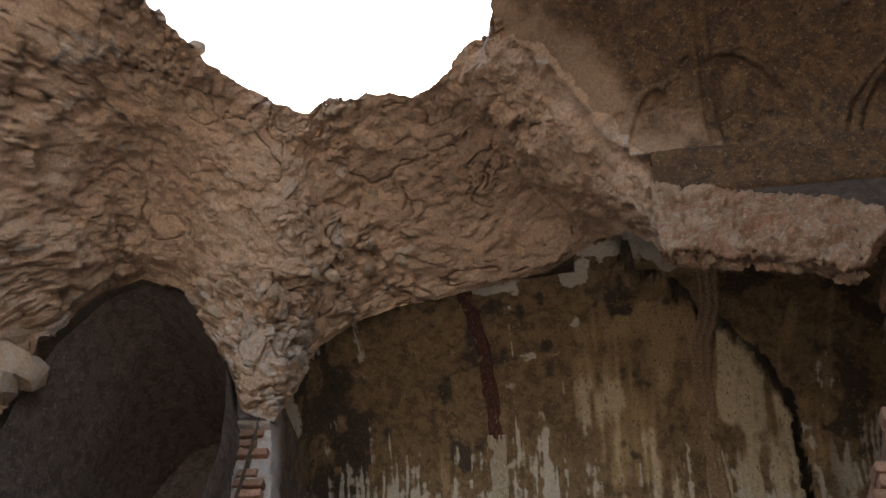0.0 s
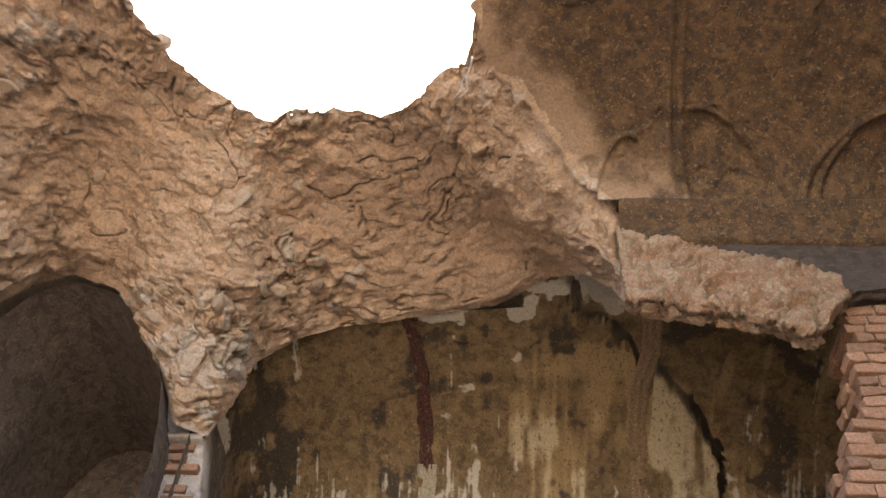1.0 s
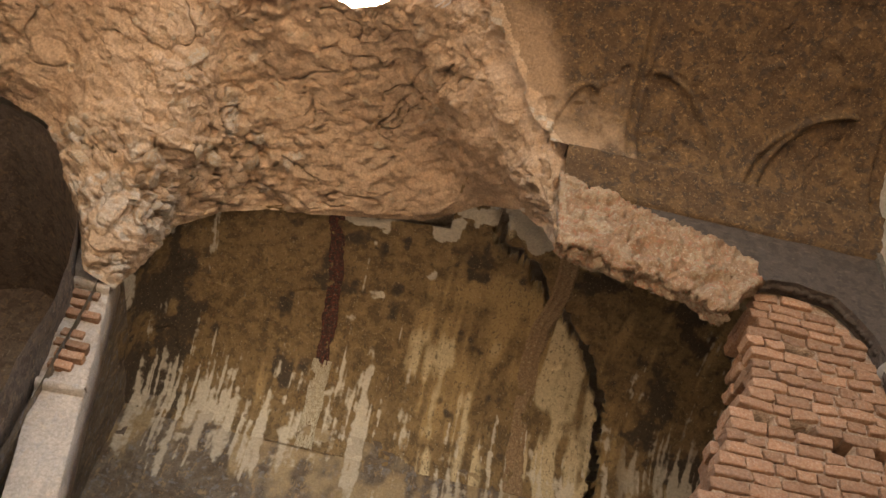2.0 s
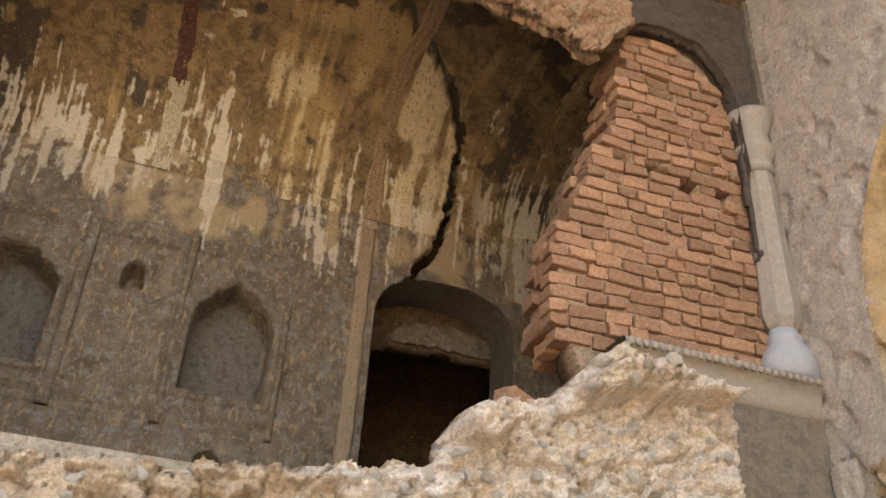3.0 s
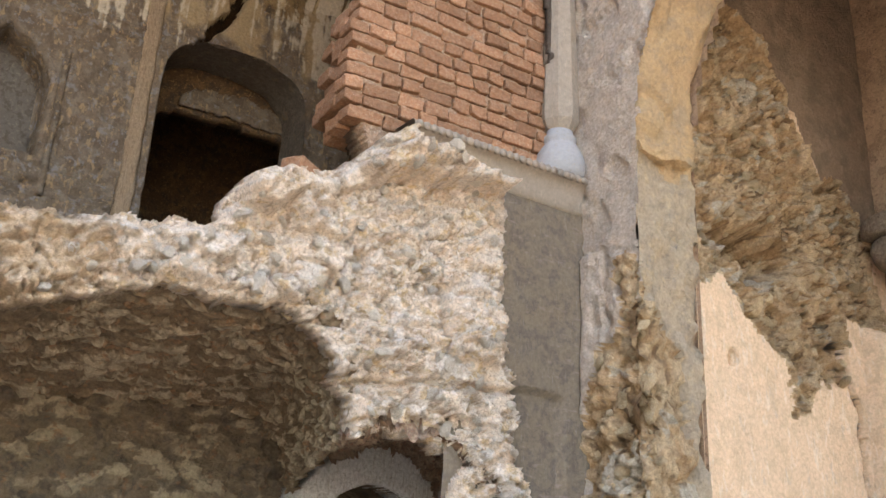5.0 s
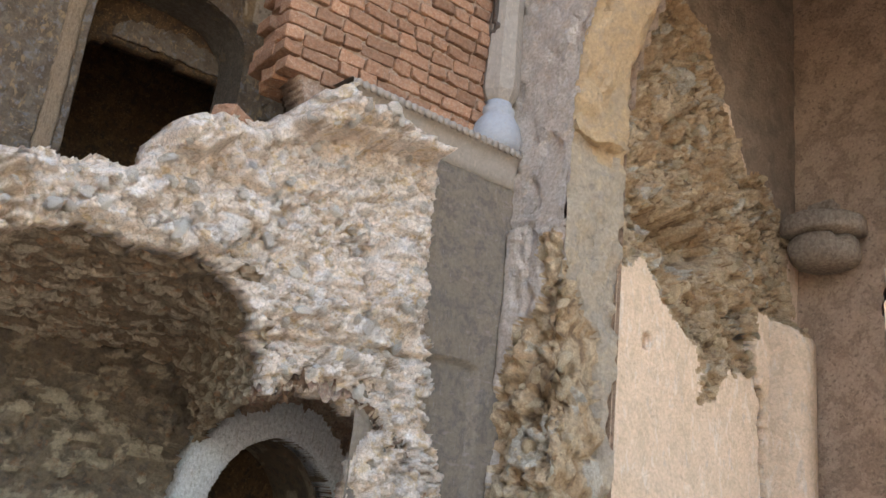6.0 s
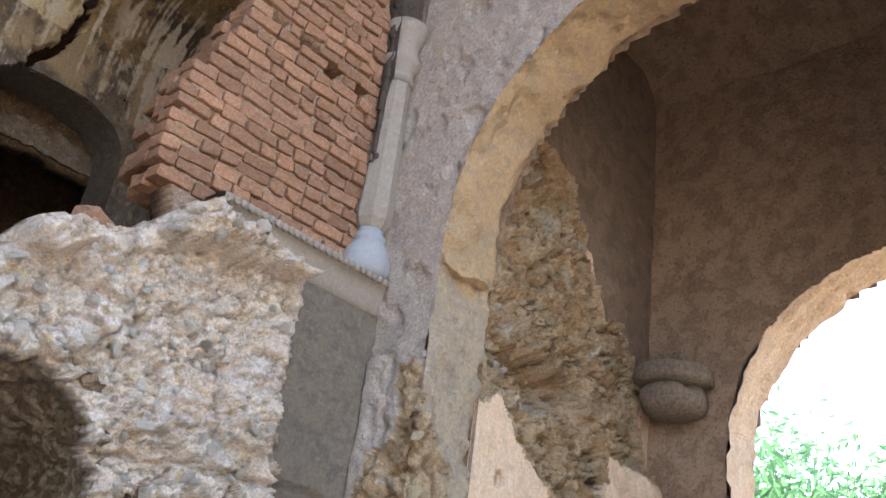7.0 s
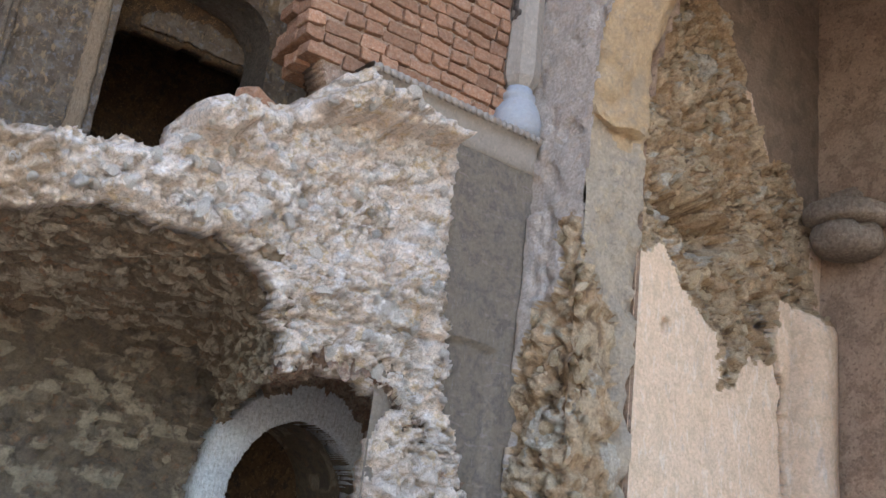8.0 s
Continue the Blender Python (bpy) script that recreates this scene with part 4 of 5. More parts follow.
for jut, poly in ((0.17, [(0.95, 3.07), (1.10, 3.2), (1.5, 3.21), (1.64, 3.18), (1.68, 3.11), (1.45, 3.09), (1.25, 3.06), (1.05, 3.02)]), (0.15, [(0.44, 2.74), (0.46, 2.88), (0.64, 2.96), (0.72, 2.88), (0.60, 2.77)]),
                  (0.05, [(1.41, 2.37), (1.64, 2.37), (1.60, 2.69), (1.42, 2.71)]), (0.06, [(1.02, 2.3), (1.0, 2.4), (1.12, 2.46), (1.2, 2.38), (1.14, 2.29)]), (0.05, [(-0.3, 2.5), (-0.3, 2.58), (0.05, 2.62), (0.05, 2.53)])):
    h = h + jut * (1 - ramp(outline(X, Z, poly) + 0.025 * fbm(P, 0.08, 3, 77), -0.025, 0.008))
h = h - 0.05 * (1 - ramp(-sd, 0, 0.06))
P[..., 1] -= h
# West part coloured browner, with the shadow there put into the colour too.
section = sheet("wall_broken_section", P, rubble_pale, keep=quad_centre(sd) < 0, back=(0, 0.10, 0), attrs={"stone": st, "joint": mud, "mud": ramp(X + 0.25 * fbm(P, 0.3, 4, 74), 0.25, -0.35)})
SECTION_PTS, SECTION_IN = P, sd < -0.03
tagged(section, "pale pinkish rubble core of a broken wall over an arch", "wall", kind="structure")

# grey dado panel beside the broken section, and the ledge over it
X, Z = grid(1.45, 2.22, 0.0, 3.30, 0.015)
P = stack(X, 3.0, Z)
P[..., 1] += 0.006 * fbm(P, 0.2, 4, 81) + 0.03 * (1 - ramp(outline(X, Z, arch(1.92, 2.29, 0.15, 0.03, 0.3)), -0.01, 0.006))
dado = sheet("wall_dado", P, dado_grey)
tagged(dado, "dark grey plaster dado panel with a sunk field", "wall", kind="structure")
ledge = sheet("ledge", profile_run([(3.2, 3.375), (2.95, 3.37), (2.93, 3.355), (2.935, 3.335), (2.965, 3.325), (2.975, 3.29), (2.99, 3.25), (2.992, 3.2), (3.02, 3.19)], 1.19, 2.18, 0.012, 0.004, 6), stone_grey)
tagged(ledge, "grey stone ledge with a scalloped edge", "ledge", kind="structure")
for i in range(26):
    bm = bmesh.new()
    bmesh.ops.create_cone(bm, cap_ends=True, segments=10, radius1=0.0185, radius2=0.0175, depth=0.012, matrix=Matrix.Translation((1.215 + 0.037 * i, 2.934, 3.346)) @ Euler((radians(90), 0, 0)).to_matrix().to_4x4())
    part("scallop", bm, stone_grey, ledge, smooth=True)

# upper floor and the lower room
def plain(name, x0, x1, y0, y1, z0, z1, mat, label, category, kind="structure", step=0.0):
    ob = part(name, box(x0, x1, y0, y1, z0, z1), mat)
    return tagged(ob, label, category, kind=kind)


plain("floor_upper", -2.6, 2.3, 3.02, 5.6, 2.50, 2.58, earth, "earthen floor of the upper room", "floor")
ARCHLINE = [(-2.6, 1.0), (-2.2, 1.6), (-1.6, 2.0), (-1.0, 2.22), (-0.52, 2.34), (-0.21, 2.36), (0.12, 2.42), (0.34, 2.45), (0.69, 2.475), (0.86, 2.43), (0.97, 2.29), (1.01, 2.15), (1.04, 2.02)]
line = np.array(ARCHLINE)
seg = np.r_[0, np.cumsum(np.hypot(*np.diff(line, axis=0).T))]
s = np.linspace(0, seg[-1], 420)
Y = np.linspace(2.97, 4.75, 170)
lx, lz = np.interp(s, seg, line[:, 0])[:, None], np.interp(s, seg, line[:, 1])[:, None]
back_in = (Y[None, :] - 2.97) / 1.78
P = stack(lx + 0.55 * back_in * ramp(lx, -0.3, 1.0), Y[None, :] + 0 * lx, lz + 0.04 - 0.04 * ramp(back_in, 0, 0.05) - 0.12 * back_in ** 2)
f1, gap, c1, fc = stones(P * np.array([0.42, 1.0, 1.0]) + 0.012 * fbm(P, 0.2, 2, 5)[..., None], 0.042, 91)
P = push(P, 0.035 * (c1 - 0.5) + 0.03 * fc - 0.025 * (1 - ramp(gap, 0, 0.15)) + 0.02 * fbm(P, 0.3, 3, 92) - 0.06 * crack_depth(P[..., 0], P[..., 1], [(0.2, 4.7), (0.55, 4.2), (0.75, 3.6), (0.85, 3.3)], 0.02, P, 93), (0, 3.8, 1.2))
lower_vault = sheet("ceiling_lower_vault", P, old_vault, attrs={"stone": c1})
tagged(lower_vault, "low vault of thin old bricks with a crack", "vault", kind="structure")
X, Z = grid(-2.6, 3.2, 0.0, 2.6, 0.02)
P = stack(X, 4.7, Z)
f1, gap, c1, fc = stones(P * np.array([0.5, 1, 1.1]), 0.06, 95)
P[..., 1] -= 0.05 * (c1 - 0.5) + 0.04 * fc - 0.035 * (1 - ramp(gap, 0, 0.12)) + 0.04 * fbm(P, 0.4, 4, 96)
ring_in, ring_out = arch(2.04, 1.55, 0.43, 0.47, -1), arch(2.04, 1.55, 0.58, 0.68, -1)
sd_in = outline(X, Z, ring_in)
lower_back = sheet("wall_lower_back", P, old_masonry, keep=quad_centre(sd_in) > 0, attrs={"stone": c1})
tagged(lower_back, "old masonry back wall of the lower room", "wall", kind="structure")
X, Z = grid(1.3, 2.75, 0.5, 2.3, 0.009)
P = stack(X, 4.52, Z)
P[..., 1] += 0.01 * fbm(P, 0.15, 3, 97)
sd_in, sd_out = outline(X, Z, ring_in), outline(X, Z, ring_out)
ring = sheet("arch_ring", P, plaster_white, keep=quad_centre(np.maximum(-sd_in, sd_out) + 0.01 * fbm(P, 0.07, 3, 98)) < 0, back=(0, 0.25, 0), parent=lower_back)
ring["label"] = "bluish white plastered arch ring"
reveal("arch_reveal", ring_in, 4.6, 5.3, old_masonry, lower_back)
plain("wall_lower_far", 0.8, 3.4, 5.3, 5.4, 0, 2.6, plaster_brown, "dark wall beyond the lower arch", "wall")
# small broken vault under the section
EDGE = np.array([(0.98, 1.98), (1.18, 2.04), (1.37, 2.05), (1.50, 1.995), (1.60, 1.93), (1.70, 1.87), (1.78, 1.80), (1.88, 1.66), (1.95, 1.4)])
RING = np.array([(1.72, 2.10), (1.88, 2.20), (2.04, 2.22), (2.18, 2.19), (2.30, 2.13), (2.42, 2.03), (2.52, 1.9), (2.60, 1.72), (2.64, 1.4)])
u = np.linspace(0, len(EDGE) - 1, 150)
k = np.arange(len(EDGE))
f = np.linspace(0, 1, 110)[None, :]
front_x, front_z = np.interp(u, k, EDGE[:, 0])[:, None], np.interp(u, k, EDGE[:, 1])[:, None]
P = stack(front_x + (np.interp(u, k, RING[:, 0])[:, None] - front_x) * f, 2.97 + 1.56 * f, front_z + (np.interp(u, k, RING[:, 1])[:, None] - front_z) * f + 0.03)
h, st, mud = bedded(P, 0.1, 0.045, 0.04, 101)
tagged(sheet("ceiling_small_vault", push(P, h, (1.6, 3.6, 0.8)), small_brick, attrs={"stone": st}), "broken reddish brick soffit of a small vault", "vault", kind="structure")
# rubble left standing under it
X, Z = grid(1.46, 1.92, 0.0, 2.05, 0.010)
P = stack(X, 3.0, Z)
top = np.interp(X, [1.46, 1.48, 1.52, 1.6, 1.68, 1.75, 1.85, 1.92], [1.80, 1.88, 1.95, 1.96, 1.90, 1.84, 1.76, 1.6])
h, st, mud = bedded(P, 0.16, 0.06, 0.055, 103)
P[..., 1] -= h + 0.02
tagged(sheet("wall_rubble_stub", P, rubble_pale, keep=quad_centre(Z - top - 0.03 * fbm(P, 0.1, 3, 3)) < 0, back=(0, 0.08, 0), attrs={"stone": st, "joint": mud, "mud": 0.5 + 0 * X}), "stub of bare brown rubble under the broken wall", "wall", kind="structure")

# side wall with the large arch
SIDE, BAY = 2.18, 2.57
ARCH_Y, ARCH_Z, ARCH_R = 1.41, 3.52, 1.22
big_arch = arch(ARCH_Y, ARCH_Z, ARCH_R, ARCH_R, -1, 30)
Y, Z = grid(-2.2, 3.06, 0.0, 7.0, 0.0145)
P = stack(SIDE, Y, Z)
sd = outline(Y, Z, big_arch)
ERODED = [(2.60, 2.78), (2.66, 2.92), (2.76, 2.9), (2.79, 2.6), (2.95, 2.4), (3.02, 2.0), (2.98, 1.6), (2.9, 1.0), (2.6, 0.8)]
esd = outline(Y, Z, ERODED) + 0.04 * fbm(P, 0.12, 3, 110)
h, st, mud = bedded(P, 0.17, 0.06, 0.05, 111, 0.4)
pits = ramp(fbm(P, 0.12, 4, 114), 0.35, 0.6)
P[..., 0] += np.where(esd < 0, 0.03 - h, 0.008 * fbm(P, 0.3, 5, 112) + 0.018 * pits + 0.007 * fbm(P * np.array([1, 1, 1.8]), 0.06, 3, 113))
P[..., 0] -= 0.02 * ((Y > 2.86) & (Y < 2.99) & (Z < 3.0) & (esd > 0))
wall_side = sheet("wall_east", P, [plaster_tan, rubble_brown], keep=quad_centre(sd + 0.012 * fbm(P, 0.07, 4, 115)) > 0.004, which=quad_centre(esd) < 0, attrs={"stone": st, "joint": mud})
PIER_PTS, PIER_IN = P, (esd < -0.01) & (Z > 1.5)
tagged(wall_side, "tan weathered plaster wall with a large round arch", "wall", kind="structure")
# soffit and jamb of the large arch
line = np.array(big_arch)
seg = np.r_[0, np.cumsum(np.hypot(*np.diff(line, axis=0).T))]
s = np.linspace(0, seg[-1], 480)
ly, lz = np.interp(s, seg, line[:, 0])[:, None], np.interp(s, seg, line[:, 1])[:, None]
xs = np.linspace(SIDE, BAY, 34)[None, :]
P = stack(xs, ly, lz)
h, st, mud = bedded(P, 0.16, 0.06, 0.05, 117, 0.4)
jamb_broken = (P[..., 1] > 2) & (P[..., 2] + 0.1 * fbm(P, 0.15, 3, 118) < np.interp(P[..., 0], [SIDE, 2.3, 2.45, 2.5, 2.53], [2.76, 2.70, 2.45, 2.0, 1.5]))
amount = np.where(jamb_broken, h - 0.05, 0.012 * fbm(P, 0.25, 5, 119, 0.6) - 0.03 * ramp(fbm(P, 0.2, 4, 120), 0.2, 0.45) - 0.05 * ramp(fbm(P, 0.15, 4, 116) + 1.6 * (P[..., 0] - BAY) / 0.12, -0.2, 0.6) - 0.03 * ramp(fbm(P, 0.12, 4, 116) - 1.6 * (P[..., 0] - SIDE) / 0.1, 0.0, 0.6))
impost = (np.abs(P[..., 2] - 3.43) < 0.022 + 0.012 * fbm(P, 0.1, 3, 5)) & (P[..., 1] > 2)
amount = amount + 0.035 * impost * (fbm(P, 0.1, 3, 6) > -0.3)
P = push(P, amount * ramp(xs - SIDE, -0.02, 0.03), (2.4, ARCH_Y, 3.2))
intrados = sheet("arch_soffit", P, [plaster_ochre, rubble_brown, plaster_jamb], which=np.where(quad_centre(jamb_broken.astype(float)) > 0.5, 1, np.where((quad_centre(P[..., 2] + 0.06 * fbm(P, 0.15, 3, 129)) < 3.38) & (quad_centre(P[..., 1]) > 2), 2, 0)), attrs={"stone": st, "joint": mud}, parent=wall_side)
intrados["label"] = "ochre plastered soffit of the arch"

bm = box(SIDE + 0.005, BAY - 0.06, 2.595, 2.66, 3.40, 3.45, 0.008, 7, 0.022, 3)
part("impost", bm, plaster_ochre, wall_side, "broken impost moulding")

# side bay beyond the large arch
X, Z = grid(BAY, 4.16, 0.0, 5.7, 0.0125)
P = stack(X, 2.66, Z)
BARE = [(2.5, 2.92), (2.5, 4.5), (2.75, 4.65), (3.1, 4.45), (3.3, 4.2), (3.45, 3.95), (3.58, 3.75), (3.85, 3.6), (4.02, 3.4), (4.10, 3.2), (4.10, 2.98), (3.95, 2.92), (3.74, 2.9), (3.62, 2.62), (3.47, 2.55), (3.38, 2.30), (3.28, 2.34), (3.18, 2.60), (3.0, 2.70), (2.85, 2.84), (2.72, 2.9)]
bsd = outline(X, Z, BARE) + 0.10 * fbm(P, 0.2, 5, 121, 0.6)
h, st, mud = bedded(P, 0.12, 0.05, 0.06, 122, 0.4)
hollow = 0.22 * (1 - ramp(np.hypot((X - 3.05) / 0.33, (Z - 3.14) / 0.24) + 0.3 * fbm(P, 0.15, 3, 126), 0.3, 1.0)) + 0.3 * (1 - ramp(np.hypot((X - 2.84) * 0.9, Z - 3.15) + 0.03 * fbm(P, 0.08, 3, 127), 0.06, 0.11))
put = 0.1 * (1 - ramp(np.hypot(X - 2.80, (Z - 2.555) * 0.7), 0.02, 0.03))
P[..., 1] += np.where(bsd < 0, 0.05 * ramp(-bsd, 0, 0.08) - h * ramp(-bsd, -0.01, 0.06) + hollow, 0.006 * fbm(P, 0.3, 4, 123) + put)
bay_gap = crack_depth(X, Z, [(3.62, 2.9), (3.66, 2.72), (3.74, 2.5), (3.77, 2.3), (3.75, 2.1), (3.79, 1.95), (3.80, 1.4)], 0.03, P, 124)
P[..., 1] += 0.12 * bay_gap
P[..., 1] -= 0.15 * np.sqrt(np.clip(1 - ((X - 4.0) / 0.165) ** 2, 0, 1)) * np.sqrt(ramp(2.93 - Z + 0.02 * fbm(P, 0.1, 3, 128) - 0.25 * np.clip(3.9 - X, 0, 1), 0.0, 0.16))
# Bay plaster turns darker towards the top and the east corner.
wall_bay = sheet("wall_bay_north", P, [plaster_cream, rubble_brown, plaster_bay_dark], keep=quad_centre(bay_gap) < 0.6, which=np.where(quad_centre(bsd) < 0, 1, np.where(quad_centre(Z + 0.25 * fbm(P, 0.3, 3, 125) + 0.5 * (X - 3.2)) > 4.0, 2, 0)), attrs={"stone": st, "joint": mud})
BAY_PTS, BAY_IN = P, bsd < -0.02
tagged(wall_bay, "cream plaster wall broken open to brown rubble", "wall", kind="structure")
EASTX = 4.12
Y, Z = grid(-0.9, 2.72, 0.0, 5.7, 0.0125)
P = stack(EASTX, Y, Z)
out_arch = arch(1.10, 3.0, 1.07, 1.07, -1, 30)
P[..., 0] += 0.012 * fbm(P, 0.3, 5, 131)
wall_out = sheet("wall_bay_east", P, plaster_bay, keep=quad_centre(outline(Y, Z, out_arch) + 0.012 * fbm(P, 0.08, 3, 132)) > 0)
tagged(wall_out, "sooty brown plaster wall with an arch open to trees", "wall", kind="structure")
line = np.array(out_arch)
seg = np.r_[0, np.cumsum(np.hypot(*np.diff(line, axis=0).T))]
s = np.linspace(0, seg[-1], 260)
P = stack(np.linspace(EASTX, EASTX + 0.34, 16)[None, :], np.interp(s, seg, line[:, 0])[:, None], np.interp(s, seg, line[:, 1])[:, None])
P = push(P, 0.02 * fbm(P, 0.15, 4, 133) + 0.02 * ramp(fbm(P, 0.1, 3, 134), 0, 0.4), (4.3, 1.1, 2.8))
sheet("arch_soffit", P, plaster_cream, parent=wall_out)["label"] = "pale worn soffit of the outer arch"
Y, Z = grid(-0.9, 2.72, 0.0, 5.7, 0.05)
sheet("outer_face", stack(EASTX + 0.34, Y, Z), plaster_tan, keep=quad_centre(outline(Y, Z, out_arch)) > 0, parent=wall_out)
X, Y = grid(BAY - 0.02, EASTX + 0.02, -0.95, 2.72, 0.03)
P = stack(X, Y, 5.45 + 0.45 * np.sin(np.clip((X - BAY) / (EASTX - BAY), 0, 1) * math.pi) ** 0.6)
P[..., 2] += 0.015 * fbm(P, 0.3, 4, 135)
tagged(sheet("ceiling_bay", P, plaster_bay), "dark sooty vault of the side bay", "vault", kind="structure")
Y, Z = grid(-0.9, 2.72, 0.0, 5.7, 0.04)
tagged(sheet("wall_bay_west", stack(BAY + 0.004, Y, Z), plaster_bay, keep=quad_centre(outline(Y, Z, big_arch)) > 0), "inner face of the arch wall", "wall", kind="structure")
plain("wall_bay_south", BAY - 0.3, EASTX + 0.3, -1.1, -0.92, 0, 5.7, plaster_brown, "plain plaster end wall of the bay", "wall")

# left: the pier and the dark recess behind the left arch
LEFT_ARCH = [(-3.75, 2.5), (-3.75, 5.4), (-3.70, 5.8), (-3.5, 6.22), (-3.25, 6.33), (-2.94, 6.2), (-2.64, 5.9), (-2.42, 5.5), (-2.30, 5.1), (-2.24, 4.5), (-2.2, 3.5), (-2.2, 2.5)]
line = np.array(LEFT_ARCH)
seg = np.r_[0, np.cumsum(np.hypot(*np.diff(line, axis=0).T))]
s = np.linspace(0, seg[-1], 200)
Y = np.linspace(3.86, 5.7, 90)
P = stack(np.interp(s, seg, line[:, 0])[:, None], Y[None, :], np.interp(s, seg, line[:, 1])[:, None])
P = push(P, 0.02 * fbm(P, 0.3, 5, 141), (-3, 4.6, 4.5))
tagged(sheet("ceiling_left_recess", P, recess_plaster), "vaulted recess of dark brown plaster", "vault", kind="structure")
X, Z = grid(-4.2, -2.1, 2.4, 6.5, 0.03)
P = stack(X, 5.6 + 0.02 * fbm(stack(X, 0, Z), 0.4, 4, 142), Z)
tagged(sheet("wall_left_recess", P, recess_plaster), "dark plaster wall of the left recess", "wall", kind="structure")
X, Z = grid(-6.0, -3.68, 2.0, 6.2, 0.025)
P = stack(X, 3.7, Z)
h, st, mud = bedded(P, 0.3, 0.1, 0.09, 143)
P[..., 1] -= h
tagged(sheet("wall_left_rubble", P, rubble_tan, attrs={"stone": st, "joint": mud}), "tan rubble wall with protruding stones", "wall", kind="structure")

pier = tagged(new("pier"), "slender plastered brick pier between two arches", "pier")
X, Z = grid(-2.38, -2.12, 2.5, 5.52, 0.012)
P = stack(X + 0.21 * (5.2 - Z), 4.17, Z)
flake = ramp(fbm(P, 0.14, 4, 145), 0.05, 0.2) * (Z > 4.5)
P[..., 1] += 0.012 * fbm(P, 0.2, 4, 146) + 0.02 * flake
core = sheet("pier_face", P, plaster_tan, back=(0, 0.3, 0), parent=pier)
for i in range(9):
    bz = 4.62 + 0.075 * i
    if i in (4,):
        continue
    bx = -2.35 + 0.02 * (i % 2) + 0.21 * (5.2 - bz)
    part("brick", box(bx, bx + 0.13 + 0.03 * (i % 3), 4.145, 4.25, bz, bz + 0.05, 0.008, 1, 0.006, i), brick_red, pier)
for z_ in (5.22, 4.48):
    sheet("moulding", profile_run([(4.2, z_ + 0.05), (4.13, z_ + 0.045), (4.12, z_ + 0.02), (4.14, z_), (4.2, z_ - 0.01)], -2.38 + 0.21 * (5.2 - z_), -2.12 + 0.21 * (5.2 - z_), 0.03, 0.006, 5), plaster_tan, parent=pier)

# ---------------------------------------------------------------- unseen closing shells that keep daylight out, ground
plain("roof_slab", -6.5, 4.6, 3.3, 8.0, 6.95, 7.15, earth, "unseen slab added to keep sky light off the rear rooms", "roof")
plain("roof_slab_east", 0.25, 4.6, 0.9, 3.3, 6.98, 7.18, earth, "unseen slab added to keep sky light off the east side", "roof")
plain("roof_slab_west", -6.5, -3.4, 0.3, 3.3, 6.98, 7.18, earth, "unseen slab added to keep sky light off the west side", "roof")
plain("wall_outer_north", -6.5, 4.6, 7.8, 8.0, 0, 7.0, plaster_tan, "unseen north shell wall added to keep daylight out", "wall")
plain("wall_outer_west", -6.6, -6.4, -2.2, 8.0, 0, 7.0, plaster_tan, "unseen west shell wall added to keep daylight out", "wall")
plain("wall_outer_east", 4.47, 4.6, 2.72, 8.0, 0, 7.0, plaster_tan, "unseen east shell wall added to keep daylight out", "wall")
plain("wall_lower_front", -6.4, -2.5, 2.95, 3.2, 0, 2.6, plaster_tan, "plain lower front wall", "wall")
X, Y = np.meshgrid(np.r_[np.linspace(-400, -20, 12), np.linspace(-12, 12, 60), np.linspace(20, 400, 12)], np.r_[np.linspace(-400, -20, 12), np.linspace(-12, 12, 60), np.linspace(20, 400, 12)], indexing="ij")
P = stack(X, Y, 0.0)
P[..., 2] += 0.04 * fbm(P, 1.5, 4, 151) - 0.02
tagged(sheet("ground", P, earth), "dusty earth ground with scattered rubble", "ground", kind="structure")

# ---------------------------------------------------------------- brick infill under the arch
infill = tagged(new("brick_infill"), "rough unplastered red brick infill with toothed broken edge and putlog holes", "brick wall")
infill.location = (0, 0, 0)
BR_Y, COURSE = 3.10, 0.0705


def infill_left(z):
    return float(np.interp(z, [3.25, 3.4, 3.57, 3.87, 4.13, 4.4, 4.61, 5.01, 5.4], [1.02, 0.95, 0.90, 0.93, 1.03, 1.15, 1.26, 1.33, 1.40]))


def infill_top(x):
    return float(np.interp(x, [1.2, 1.45, 1.6, 1.8, 1.9, 1.97, 2.04], [5.22, 5.33, 5.34, 5.30, 5.19, 5.07, 4.88]))


HOLES = [(1.285, 1.385, 4.42, 4.495), (1.455, 1.575, 4.42, 4.495), (1.65, 1.765, 4.35, 4.425), (1.85, 1.955, 4.35, 4.425), (1.50, 1.68, 4.913, 4.988)]
X, Z = grid(0.9, 2.08, 3.2, 5.36, 0.012)
P = stack(X, BR_Y + 0.02, Z)
lf = np.interp(Z, [3.25, 3.4, 3.57, 3.87, 4.13, 4.4, 4.61, 5.01, 5.4], [1.02, 0.95, 0.90, 0.93, 1.03, 1.15, 1.26, 1.33, 1.40]) + 0.07
tp = np.interp(X, [1.2, 1.45, 1.6, 1.8, 1.9, 1.97, 2.04], [5.22, 5.33, 5.34, 5.30, 5.19, 5.07, 4.88]) + 0.03
P[..., 1] += 0.008 * fbm(P, 0.03, 3, 201)
in_hole = np.zeros(X.shape, bool)
for a, b, c, d in HOLES:
    in_hole |= (X > a) & (X < b) & (Z > c) & (Z < d)
sheet("mortar_bed", P, mortar, keep=(quad_centre(X - lf) > 0) & (quad_centre(Z - tp) < 0) & (quad_centre(in_hole.astype(float)) < 0.3), back=(0, 0.16, 0), parent=infill)
